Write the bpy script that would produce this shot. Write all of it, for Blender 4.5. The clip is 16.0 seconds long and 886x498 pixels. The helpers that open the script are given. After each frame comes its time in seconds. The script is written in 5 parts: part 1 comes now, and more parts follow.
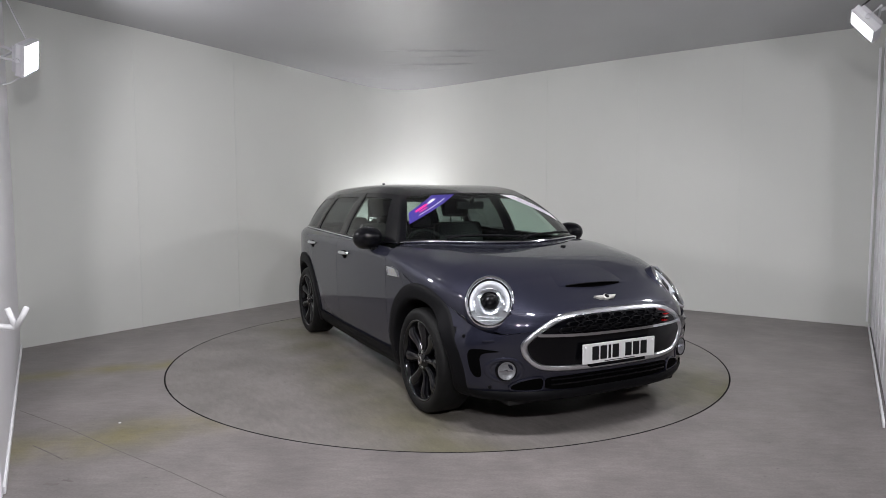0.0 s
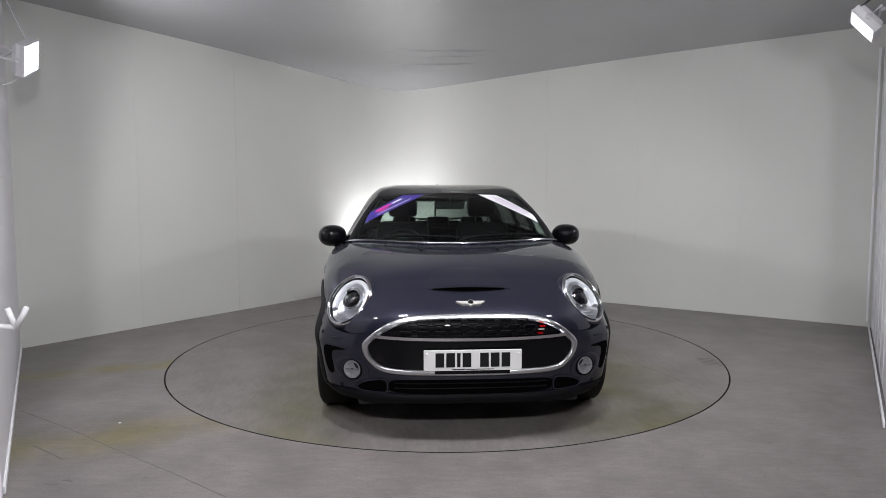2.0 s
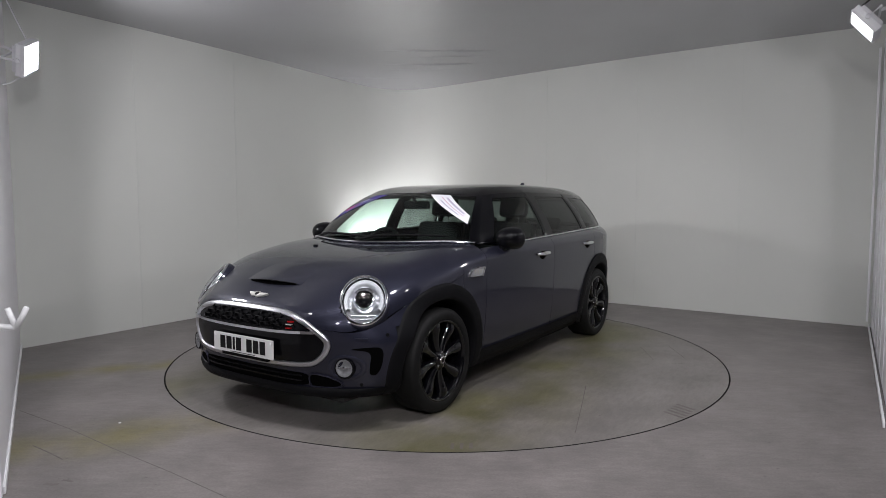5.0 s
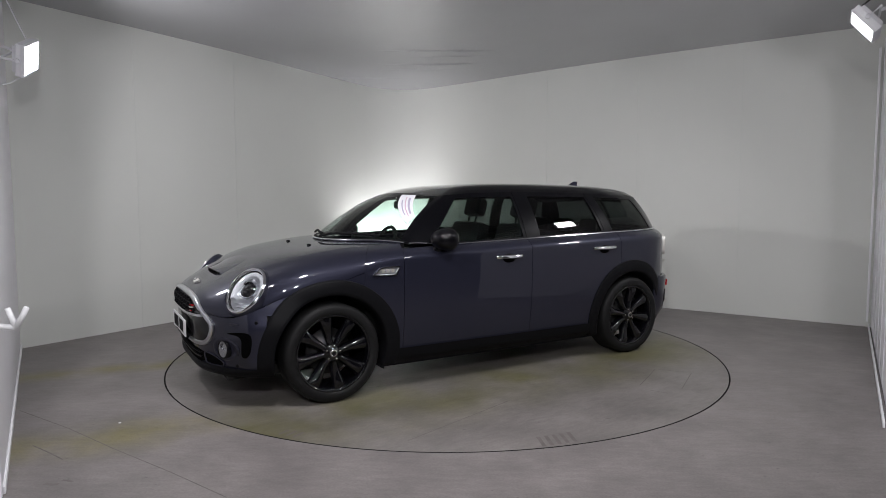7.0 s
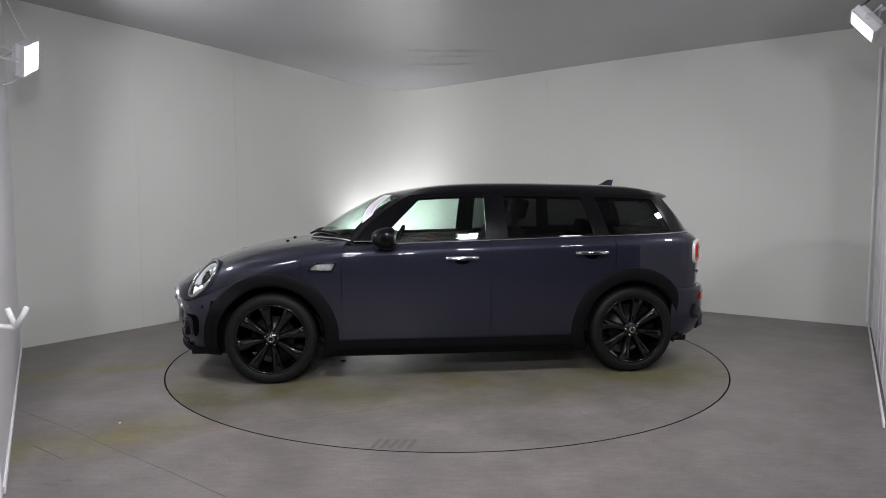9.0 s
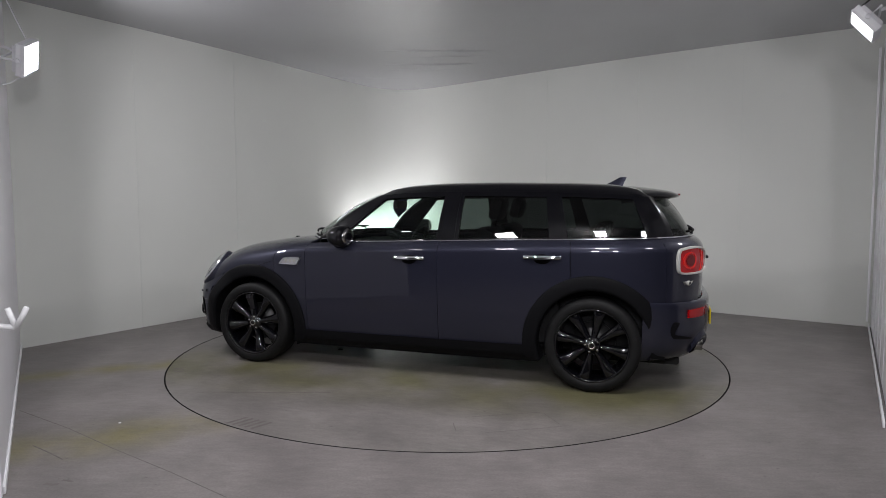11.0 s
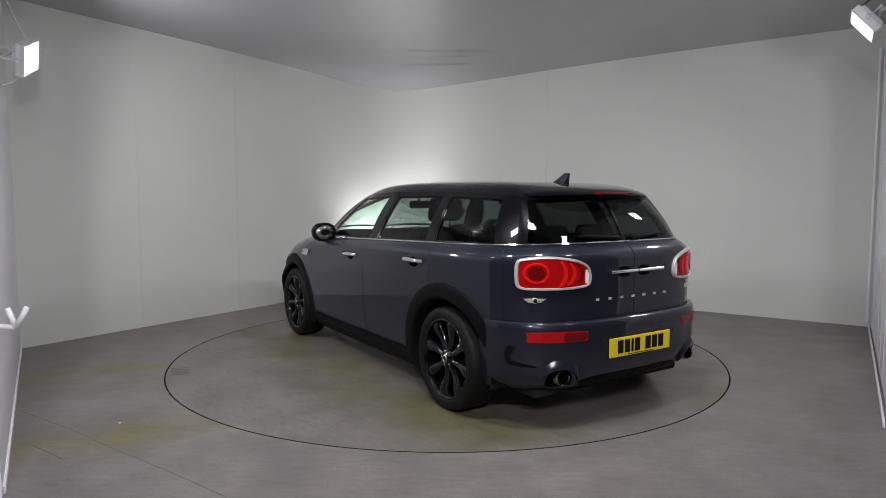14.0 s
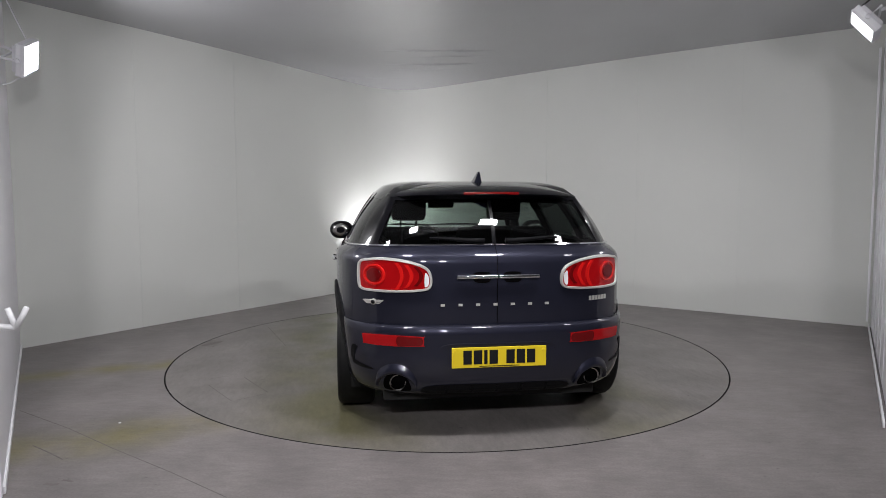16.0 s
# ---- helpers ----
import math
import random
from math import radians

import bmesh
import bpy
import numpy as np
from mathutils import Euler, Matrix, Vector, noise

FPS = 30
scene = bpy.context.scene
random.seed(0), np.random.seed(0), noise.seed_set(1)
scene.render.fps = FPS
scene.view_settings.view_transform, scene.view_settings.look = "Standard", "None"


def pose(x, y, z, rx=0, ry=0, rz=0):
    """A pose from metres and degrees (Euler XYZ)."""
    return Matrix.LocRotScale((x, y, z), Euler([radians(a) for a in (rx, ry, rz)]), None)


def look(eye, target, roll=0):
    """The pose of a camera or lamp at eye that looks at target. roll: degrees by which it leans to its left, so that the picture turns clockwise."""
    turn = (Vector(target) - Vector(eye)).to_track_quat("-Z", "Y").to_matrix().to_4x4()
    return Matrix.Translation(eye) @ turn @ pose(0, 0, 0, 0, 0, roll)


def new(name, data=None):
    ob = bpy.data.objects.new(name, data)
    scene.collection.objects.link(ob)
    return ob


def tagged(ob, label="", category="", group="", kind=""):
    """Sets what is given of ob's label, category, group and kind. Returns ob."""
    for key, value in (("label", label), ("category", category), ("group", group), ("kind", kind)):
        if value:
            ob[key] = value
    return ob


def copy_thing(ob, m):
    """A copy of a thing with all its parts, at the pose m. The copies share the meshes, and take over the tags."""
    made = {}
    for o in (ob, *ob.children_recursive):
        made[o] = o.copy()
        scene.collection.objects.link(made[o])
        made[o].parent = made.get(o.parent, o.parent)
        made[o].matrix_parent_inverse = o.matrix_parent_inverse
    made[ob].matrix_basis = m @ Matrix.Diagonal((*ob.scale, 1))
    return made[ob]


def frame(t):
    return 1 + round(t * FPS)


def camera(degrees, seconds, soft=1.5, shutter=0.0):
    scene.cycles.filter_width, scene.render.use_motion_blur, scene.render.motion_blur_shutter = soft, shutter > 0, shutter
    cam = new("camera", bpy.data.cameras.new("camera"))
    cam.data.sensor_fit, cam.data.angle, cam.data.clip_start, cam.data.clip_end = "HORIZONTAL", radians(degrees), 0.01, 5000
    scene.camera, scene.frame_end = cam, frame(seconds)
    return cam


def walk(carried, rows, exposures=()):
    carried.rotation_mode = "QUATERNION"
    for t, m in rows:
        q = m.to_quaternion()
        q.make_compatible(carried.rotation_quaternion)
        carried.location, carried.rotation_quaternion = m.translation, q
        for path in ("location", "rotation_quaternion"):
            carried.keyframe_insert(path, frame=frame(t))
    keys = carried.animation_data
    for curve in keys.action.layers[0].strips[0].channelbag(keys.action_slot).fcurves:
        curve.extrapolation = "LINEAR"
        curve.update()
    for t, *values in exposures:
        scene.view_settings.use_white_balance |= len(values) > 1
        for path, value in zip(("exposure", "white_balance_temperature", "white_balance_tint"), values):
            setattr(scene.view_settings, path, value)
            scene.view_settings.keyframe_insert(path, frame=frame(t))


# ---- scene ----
# ---------- camera ----------
CAM = look((0.0, -5.46, 1.307), (-0.0295, 0.0, 0.884), -0.09)
cam = camera(69.72, 16.0, soft=0.7)
walk(cam, [(0.0, CAM), (16.0, CAM)], exposures=[(0.0, 0.36), (1.5, 0.38), (2.0, 0.27), (2.5, 0.08), (3.0, 0.0), (4.0, -0.03), (6.5, 0.06), (9.0, 0.08), (11.5, -0.05), (13.0, -0.04), (14.5, 0.05), (16.0, 0.12)])

# ---------- world and lamps ----------
world = bpy.data.worlds.new("world")
scene.world = world
world.use_nodes = True
world.node_tree.nodes["Background"].inputs[0].default_value = (0.5, 0.52, 0.56, 1)
world.node_tree.nodes["Background"].inputs[1].default_value = 0.02

FLOODS = [  # place, direction of the beam, watts, roll
    ((-3.11, -0.631, 2.367), (0.945, 0.27, -0.19), 30, -23),
    ((3.115, -0.58, 2.595), (-0.681, 0.349, -0.643), 14, -6),
    ((-2.05, -2.60, 2.80), (0.10, 0.40, -0.91), 8, 0),
    ((-0.70, -2.60, 2.82), (0.0, 0.42, -0.90), 22, 0),
    ((0.70, -2.60, 2.82), (0.0, 0.42, -0.90), 22, 0),
    ((2.05, -2.60, 2.80), (-0.10, 0.40, -0.91), 6, 0),
    ((-0.5, -6.2, 2.70), (-0.08, 0.93, -0.36), 44, 0),
    ((0.5, -6.2, 2.70), (0.0, 0.93, -0.36), 44, 0),
]
BACK_FLOOD = ((-1.08, 3.70, 0.36), (-0.25, 0.70, 0.60), 42, 0)
FLOOD_W, FLOOD_H = 0.25, 0.20


def flood_pose(place, beam, roll):
    return look(place, Vector(place) + Vector(beam), roll)


def flood_lamp(place, beam, watts, roll):
    data = bpy.data.lights.new("flood_light", "AREA")
    data.shape, data.size, data.size_y, data.energy = "RECTANGLE", FLOOD_W, FLOOD_H, watts
    data.color = (0.985, 0.972, 1.0)
    data.spread = radians(130 if place[0] > 3 else 165)
    ob = new("flood_light", data)
    ob.matrix_world = flood_pose(place, beam, roll) @ pose(0, 0, -0.004)
    return ob


for place, beam, watts, roll in FLOODS + [BACK_FLOOD]:
    flood_lamp(place, beam, watts, roll)


# ---------- materials ----------
def mat(name, color, rough=0.5, metal=0.0, coat=0.0, vary=0.0, vary_scale=4.0, bump=0.0, bump_scale=200.0, rough_vary=0.0, second=None):
    m = bpy.data.materials.new(name)
    m.use_nodes = True
    nt = m.node_tree
    b = nt.nodes["Principled BSDF"]
    b.inputs["Base Color"].default_value = (*color, 1)
    b.inputs["Roughness"].default_value = rough
    b.inputs["Metallic"].default_value = metal
    b.inputs["Coat Weight"].default_value = coat
    b.inputs["Coat Roughness"].default_value = 0.03
    tc = nt.nodes.new("ShaderNodeTexCoord")
    if vary > 0 or second:
        n = nt.nodes.new("ShaderNodeTexNoise")
        n.inputs["Scale"].default_value = vary_scale
        n.inputs["Detail"].default_value = 6
        nt.links.new(tc.outputs["Object"], n.inputs["Vector"])
        r = nt.nodes.new("ShaderNodeValToRGB")
        r.color_ramp.elements[0].position, r.color_ramp.elements[1].position = 0.3, 0.7
        dark = second or tuple(c * (1 - vary) for c in color)
        r.color_ramp.elements[0].color = (*dark, 1)
        r.color_ramp.elements[1].color = (*color, 1)
        nt.links.new(n.outputs["Fac"], r.inputs["Fac"])
        nt.links.new(r.outputs["Color"], b.inputs["Base Color"])
        if rough_vary:
            mr = nt.nodes.new("ShaderNodeMapRange")
            mr.inputs["To Min"].default_value, mr.inputs["To Max"].default_value = rough - rough_vary, rough + rough_vary
            nt.links.new(n.outputs["Fac"], mr.inputs["Value"])
            nt.links.new(mr.outputs["Result"], b.inputs["Roughness"])
    if bump > 0:
        n2 = nt.nodes.new("ShaderNodeTexNoise")
        n2.inputs["Scale"].default_value = bump_scale
        n2.inputs["Detail"].default_value = 4
        nt.links.new(tc.outputs["Object"], n2.inputs["Vector"])
        bp = nt.nodes.new("ShaderNodeBump")
        bp.inputs["Strength"].default_value = bump
        bp.inputs["Distance"].default_value = 0.01
        nt.links.new(n2.outputs["Fac"], bp.inputs["Height"])
        nt.links.new(bp.outputs["Normal"], b.inputs["Normal"])
    return m


def glow(name, color, strength):
    m = bpy.data.materials.new(name)
    m.use_nodes = True
    b = m.node_tree.nodes["Principled BSDF"]
    b.inputs["Base Color"].default_value = (*color, 1)
    b.inputs["Emission Color"].default_value = (*color, 1)
    b.inputs["Emission Strength"].default_value = strength
    return m


def glass(name, tint, gloss_rough=0.0):
    """A thin pane: tinted see-through, with a mirror gloss that grows at a slant."""
    m = bpy.data.materials.new(name)
    m.use_nodes = True
    nt = m.node_tree
    nt.nodes.remove(nt.nodes["Principled BSDF"])
    out = nt.nodes["Material Output"]
    tr = nt.nodes.new("ShaderNodeBsdfTransparent")
    tr.inputs["Color"].default_value = (*tint, 1)
    gl = nt.nodes.new("ShaderNodeBsdfGlossy")
    gl.inputs["Roughness"].default_value = gloss_rough
    lw = nt.nodes.new("ShaderNodeLayerWeight")
    lw.inputs["Blend"].default_value = 0.5
    pw = nt.nodes.new("ShaderNodeMath")
    pw.operation = "POWER"
    pw.inputs[1].default_value = 5.0
    nt.links.new(lw.outputs["Facing"], pw.inputs[0])
    ma = nt.nodes.new("ShaderNodeMath")
    ma.operation = "MULTIPLY_ADD"
    ma.inputs[1].default_value, ma.inputs[2].default_value = 0.95, 0.045
    nt.links.new(pw.outputs[0], ma.inputs[0])
    mx = nt.nodes.new("ShaderNodeMixShader")
    nt.links.new(ma.outputs[0], mx.inputs["Fac"])
    nt.links.new(tr.outputs["BSDF"], mx.inputs[1])
    nt.links.new(gl.outputs["BSDF"], mx.inputs[2])
    nt.links.new(mx.outputs["Shader"], out.inputs["Surface"])
    return m


M_WALL = mat("wall_paint", (0.662, 0.672, 0.642), 0.75, vary=0.05, vary_scale=0.8, bump=0.05, bump_scale=60)
M_CEIL = mat("stretched_ceiling", (0.36, 0.36, 0.38), 0.38, 0.0, 0.8, vary=0.06, vary_scale=1.2, bump=0.03, bump_scale=3)
M_CEIL.node_tree.nodes["Principled BSDF"].inputs["Coat Roughness"].default_value = 0.24
# for unseen hall surfaces: dark colour stands in for an unlit space
M_HALL = mat("unseen_hall_dark", (0.11, 0.11, 0.113), 0.8, vary=0.15, vary_scale=1.0)
M_FLOOR = mat("floor_vinyl", (0.232, 0.210, 0.207), 0.42, vary=0.24, vary_scale=1.7, bump=0.05, bump_scale=120, rough_vary=0.06)
M_TABLE = mat("turntable_vinyl", (0.212, 0.194, 0.187), 0.40, vary=0.18, vary_scale=1.5, bump=0.05, bump_scale=120, rough_vary=0.08)
for m_ in (M_FLOOR, M_TABLE):
    m_.node_tree.nodes["Principled BSDF"].inputs["Specular IOR Level"].default_value = 0.22
M_PANEL = mat("white_panel", (0.84, 0.83, 0.87), 0.5, vary=0.04, vary_scale=3)
M_TRIM = mat("white_trim", (0.85, 0.85, 0.87), 0.4, vary=0.03, vary_scale=6)
# near-black for liners and floor pan; also paints the shade into gaps
M_DARKGAP = mat("dark_gap", (0.01, 0.01, 0.01), 0.9)
M_LAMPCASE = mat("lamp_case", (0.72, 0.72, 0.75), 0.4, vary=0.05)
M_LAMPFACE = glow("lamp_face", (0.95, 0.97, 1.0), 12.0)
M_CABLE = mat("cable", (0.02, 0.02, 0.022), 0.5)
M_WCABLE = mat("white_cable", (0.7, 0.7, 0.72), 0.5)

M_PAINT = mat("metallic_paint", (0.0195, 0.0203, 0.0345), 0.42, 0.4, 1.0, vary=0.15, vary_scale=900)
M_PAINT.node_tree.nodes["Principled BSDF"].inputs["Specular IOR Level"].default_value = 0.08
M_PAINT.node_tree.nodes["Principled BSDF"].inputs["Coat IOR"].default_value = 1.45
M_BLACK = mat("gloss_black", (0.002, 0.002, 0.003), 0.3, 0, 1.0)
M_BLACK.node_tree.nodes["Principled BSDF"].inputs["Specular IOR Level"].default_value = 0.06
M_BLACK.node_tree.nodes["Principled BSDF"].inputs["Coat IOR"].default_value = 1.28
M_WHEEL = mat("wheel_gloss_black", (0.002, 0.002, 0.003), 0.3, 0, 1.0)
M_WHEEL.node_tree.nodes["Principled BSDF"].inputs["Specular IOR Level"].default_value = 0.05
M_WHEEL.node_tree.nodes["Principled BSDF"].inputs["Coat IOR"].default_value = 1.46
M_PLASTIC = mat("black_plastic", (0.0045, 0.0045, 0.0055), 0.55, bump=0.1, bump_scale=500)
M_PLASTIC.node_tree.nodes["Principled BSDF"].inputs["Specular IOR Level"].default_value = 0.09
M_RUBBER = mat("tyre_rubber", (0.0068, 0.0068, 0.0072), 0.6, vary=0.3, vary_scale=30, bump=0.1, bump_scale=90)
M_RUBBER.node_tree.nodes["Principled BSDF"].inputs["Specular IOR Level"].default_value = 0.2
M_CHROME = mat("chrome", (0.78, 0.79, 0.82), 0.1, 1.0)
M_SATIN = mat("satin_metal", (0.62, 0.63, 0.66), 0.28, 1.0)
M_CABIN = mat("cabin_trim", (0.010, 0.010, 0.011), 0.7, vary=0.2, vary_scale=40)
M_SEAT = mat("seat_leather", (0.009, 0.009, 0.010), 0.5, bump=0.15, bump_scale=60)
for m_ in (M_CABIN, M_SEAT):
    m_.node_tree.nodes["Principled BSDF"].inputs["Specular IOR Level"].default_value = 0.15
M_GLASS = glass("clear_glass", (0.72, 0.84, 0.78))
M_TINT = glass("tinted_glass", (0.145, 0.165, 0.16))
M_TAILGLASS = glass("tail_glass", (0.22, 0.245, 0.235))
M_REFLECTOR = mat("lamp_reflector", (0.62, 0.63, 0.66), 0.28, 0.95)
M_PALE = mat("pale_metal", (0.62, 0.61, 0.58), 0.42, 0.5, vary=0.05)
M_DARKCHROME = mat("dark_chrome", (0.32, 0.31, 0.30), 0.2, 1.0)
M_RINGWHITE = mat("light_guide", (0.62, 0.63, 0.66), 0.3, 0, 0.5)
M_FOG = mat("fog_lamp_bowl", (0.30, 0.30, 0.31), 0.35, 0.35, vary=0.3, vary_scale=60)
M_DISC = mat("brake_iron", (0.05, 0.05, 0.052), 0.4, 0.8)
M_LENS = glass("lamp_lens", (0.93, 0.94, 0.95))
M_RED = mat("red_lens", (0.36, 0.004, 0.006), 0.22, 0, 1.0)
M_REDDARK = mat("dark_red_lens", (0.13, 0.003, 0.004), 0.2, 0, 1.0)
M_REDGLOW = mat("bright_red_lens", (0.62, 0.011, 0.010), 0.2, 0, 1.0)
for m_ in (M_RED, M_REDDARK, M_REDGLOW):
    m_.node_tree.nodes["Principled BSDF"].inputs["Specular IOR Level"].default_value = 0.1
    m_.node_tree.nodes["Principled BSDF"].inputs["Coat IOR"].default_value = 1.33
M_PLATE_W = mat("plate_white", (0.72, 0.72, 0.72), 0.35, vary=0.05)
M_PLATE_Y = mat("plate_yellow", (0.80, 0.60, 0.02), 0.35, vary=0.05)
M_INK = mat("ink_black", (0.010, 0.010, 0.011), 0.8)
M_INK.node_tree.nodes["Principled BSDF"].inputs["Specular IOR Level"].default_value = 0.15
# near-black without sheen: paints the shade of slots and hollows into the colour
M_CAVITY_SHADE = mat("cavity_shade_black", (0.0015, 0.0015, 0.0016), 0.9)
M_CAVITY_SHADE.node_tree.nodes["Principled BSDF"].inputs["Specular IOR Level"].default_value = 0.03
M_WHITEBIT = mat("white_plastic", (0.8, 0.8, 0.82), 0.3, 0, 0.5)
M_PAPER = mat("sticker_white", (0.8, 0.8, 0.84), 0.5)
M_PURPLE = mat("sticker_purple", (0.035, 0.022, 0.21), 0.5)
M_PINK = mat("sticker_pink", (0.75, 0.03, 0.25), 0.5)
M_FAINTPINK = mat("sticker_faint_pink", (0.62, 0.42, 0.52), 0.5)
M_FAINTINK = mat("sticker_faint_grey", (0.42, 0.38, 0.50), 0.5)
M_JOINT = mat("board_joint", (0.625, 0.64, 0.61), 0.8)
M_SEAM = mat("floor_joint", (0.150, 0.135, 0.128), 0.7, vary=0.3, vary_scale=20)
M_MARK = mat("tyre_mark", (0.140, 0.120, 0.116), 0.55, vary=0.25, vary_scale=25)


def stain(m, bands, color, scale=2.2, end=None):
    """Yellowish worn tracks on the floor: each band is a line (point, direction, half-width)."""
    nt = m.node_tree
    b = nt.nodes["Principled BSDF"]
    old = b.inputs["Base Color"].links[0].from_socket
    tc = nt.nodes.new("ShaderNodeTexCoord")
    ns = nt.nodes.new("ShaderNodeTexNoise")
    ns.inputs["Scale"].default_value, ns.inputs["Detail"].default_value = scale, 5
    nt.links.new(tc.outputs["Object"], ns.inputs["Vector"])
    total = None
    for (px, py), (dx, dy), half, amount in bands:
        l = math.hypot(dx, dy)
        nx, ny = -dy / l, dx / l
        dot = nt.nodes.new("ShaderNodeVectorMath")
        dot.operation = "DOT_PRODUCT"
        dot.inputs[1].default_value = (nx, ny, 0)
        nt.links.new(tc.outputs["Object"], dot.inputs[0])
        sub = nt.nodes.new("ShaderNodeMath")
        sub.operation = "SUBTRACT"
        sub.inputs[1].default_value = px * nx + py * ny
        nt.links.new(dot.outputs["Value"], sub.inputs[0])
        ab = nt.nodes.new("ShaderNodeMath")
        ab.operation = "ABSOLUTE"
        nt.links.new(sub.outputs[0], ab.inputs[0])
        mr = nt.nodes.new("ShaderNodeMapRange")
        mr.interpolation_type = "SMOOTHSTEP"
        mr.inputs["From Min"].default_value, mr.inputs["From Max"].default_value = 0.0, half
        mr.inputs["To Min"].default_value, mr.inputs["To Max"].default_value = amount, 0.0
        nt.links.new(ab.outputs[0], mr.inputs["Value"])
        if total is None:
            total = mr.outputs["Result"]
        else:
            mx = nt.nodes.new("ShaderNodeMath")
            mx.operation = "MAXIMUM"
            nt.links.new(total, mx.inputs[0])
            nt.links.new(mr.outputs["Result"], mx.inputs[1])
            total = mx.outputs[0]
    patch = nt.nodes.new("ShaderNodeMapRange")
    patch.inputs["From Min"].default_value, patch.inputs["From Max"].default_value = 0.30, 0.58
    nt.links.new(ns.outputs["Fac"], patch.inputs["Value"])
    mul = nt.nodes.new("ShaderNodeMath")
    mul.operation = "MULTIPLY"
    nt.links.new(total, mul.inputs[0])
    nt.links.new(patch.outputs["Result"], mul.inputs[1])
    if end is not None:
        xyz = nt.nodes.new("ShaderNodeSeparateXYZ")
        nt.links.new(tc.outputs["Object"], xyz.inputs[0])
        cut = nt.nodes.new("ShaderNodeMapRange")
        cut.inputs["From Min"].default_value, cut.inputs["From Max"].default_value = end, end - 0.6
        nt.links.new(xyz.outputs["X"], cut.inputs["Value"])
        m2 = nt.nodes.new("ShaderNodeMath")
        m2.operation = "MULTIPLY"
        nt.links.new(mul.outputs[0], m2.inputs[0])
        nt.links.new(cut.outputs["Result"], m2.inputs[1])
        mul = m2
    mix = nt.nodes.new("ShaderNodeMix")
    mix.data_type = "RGBA"
    nt.links.new(mul.outputs[0], mix.inputs["Factor"])
    nt.links.new(old, mix.inputs["A"])
    mix.inputs["B"].default_value = (*color, 1)
    nt.links.new(mix.outputs["Result"], b.inputs["Base Color"])


def worn(m, seed, spots, amount):
    """Scuffs at three sizes: broad cloudy wear, streaky rubbing and small dark specks, with a duller sheen where worn."""
    nt = m.node_tree
    b = nt.nodes["Principled BSDF"]
    old = b.inputs["Base Color"].links[0].from_socket
    tc = nt.nodes.new("ShaderNodeTexCoord")
    total = None
    for scale, squash, detail, lo, hi, dark, light in ((2.6, 1.0, 8, 0.36, 0.66, 1 - amount, 1 + 0.5 * amount), (9.0, 3.5, 6, 0.35, 0.68, 1 - 0.6 * amount, 1 + 0.35 * amount), (75.0, 1.0, 3, 0.30, 0.72, 0.90, 1.09), (spots, 1.6, 2, 0.22, 0.30, 0.62, 1.0)):
        mp = nt.nodes.new("ShaderNodeMapping")
        mp.inputs["Location"].default_value = (seed + scale, seed * 0.7, 0)
        mp.inputs["Rotation"].default_value = (0, 0, 0.5 + seed)
        mp.inputs["Scale"].default_value = (1, squash, 1)
        nt.links.new(tc.outputs["Object"], mp.inputs["Vector"])
        n = nt.nodes.new("ShaderNodeTexNoise")
        n.inputs["Scale"].default_value, n.inputs["Detail"].default_value = scale, detail
        n.inputs["Roughness"].default_value = 0.62
        nt.links.new(mp.outputs["Vector"], n.inputs["Vector"])
        mr = nt.nodes.new("ShaderNodeMapRange")
        mr.inputs["From Min"].default_value, mr.inputs["From Max"].default_value = lo, hi
        mr.inputs["To Min"].default_value, mr.inputs["To Max"].default_value = dark, light
        nt.links.new(n.outputs["Fac"], mr.inputs["Value"])
        if total is None:
            total = mr.outputs["Result"]
        else:
            mu = nt.nodes.new("ShaderNodeMath")
            mu.operation = "MULTIPLY"
            nt.links.new(total, mu.inputs[0])
            nt.links.new(mr.outputs["Result"], mu.inputs[1])
            total = mu.outputs[0]
    sc = nt.nodes.new("ShaderNodeVectorMath")
    sc.operation = "SCALE"
    nt.links.new(old, sc.inputs[0])
    nt.links.new(total, sc.inputs["Scale"])
    nt.links.new(sc.outputs["Vector"], b.inputs["Base Color"])


stain(M_FLOOR, [((-2.65, -0.66), (0.89, 0.39), 0.24, 1.0), ((-1.85, -2.03), (0.79, 0.50), 0.42, 1.0)], (0.190, 0.168, 0.082), end=-0.9)
stain(M_TABLE, [((0.0, 1.02), (1, 0.05), 0.75, 1.0), ((0.0, -0.95), (1, -0.03), 0.55, 0.7)], (0.122, 0.114, 0.062), 1.8)
worn(M_FLOOR, 0.0, 16.0, 0.17)
worn(M_TABLE, 2.0, 13.0, 0.20)


# ---------- mesh helpers ----------
def part(name, bm, material, parent=None, label="", smooth=True):
    me = bpy.data.meshes.new(name)
    bm.normal_update()
    bm.to_mesh(me)
    bm.free()
    for p in me.polygons:
        p.use_smooth = smooth
    me.materials.append(material)
    ob = new(name, me)
    if parent:
        ob.parent = parent
    if label:
        tagged(ob, label)
    return ob


def thing(name, label, category, group="", kind=""):
    return tagged(new(name), label, category, group, kind)


def solid(ob, t, offset=-1.0):
    md = ob.modifiers.new("thickness", "SOLIDIFY")
    md.thickness, md.offset = t, offset
    return ob


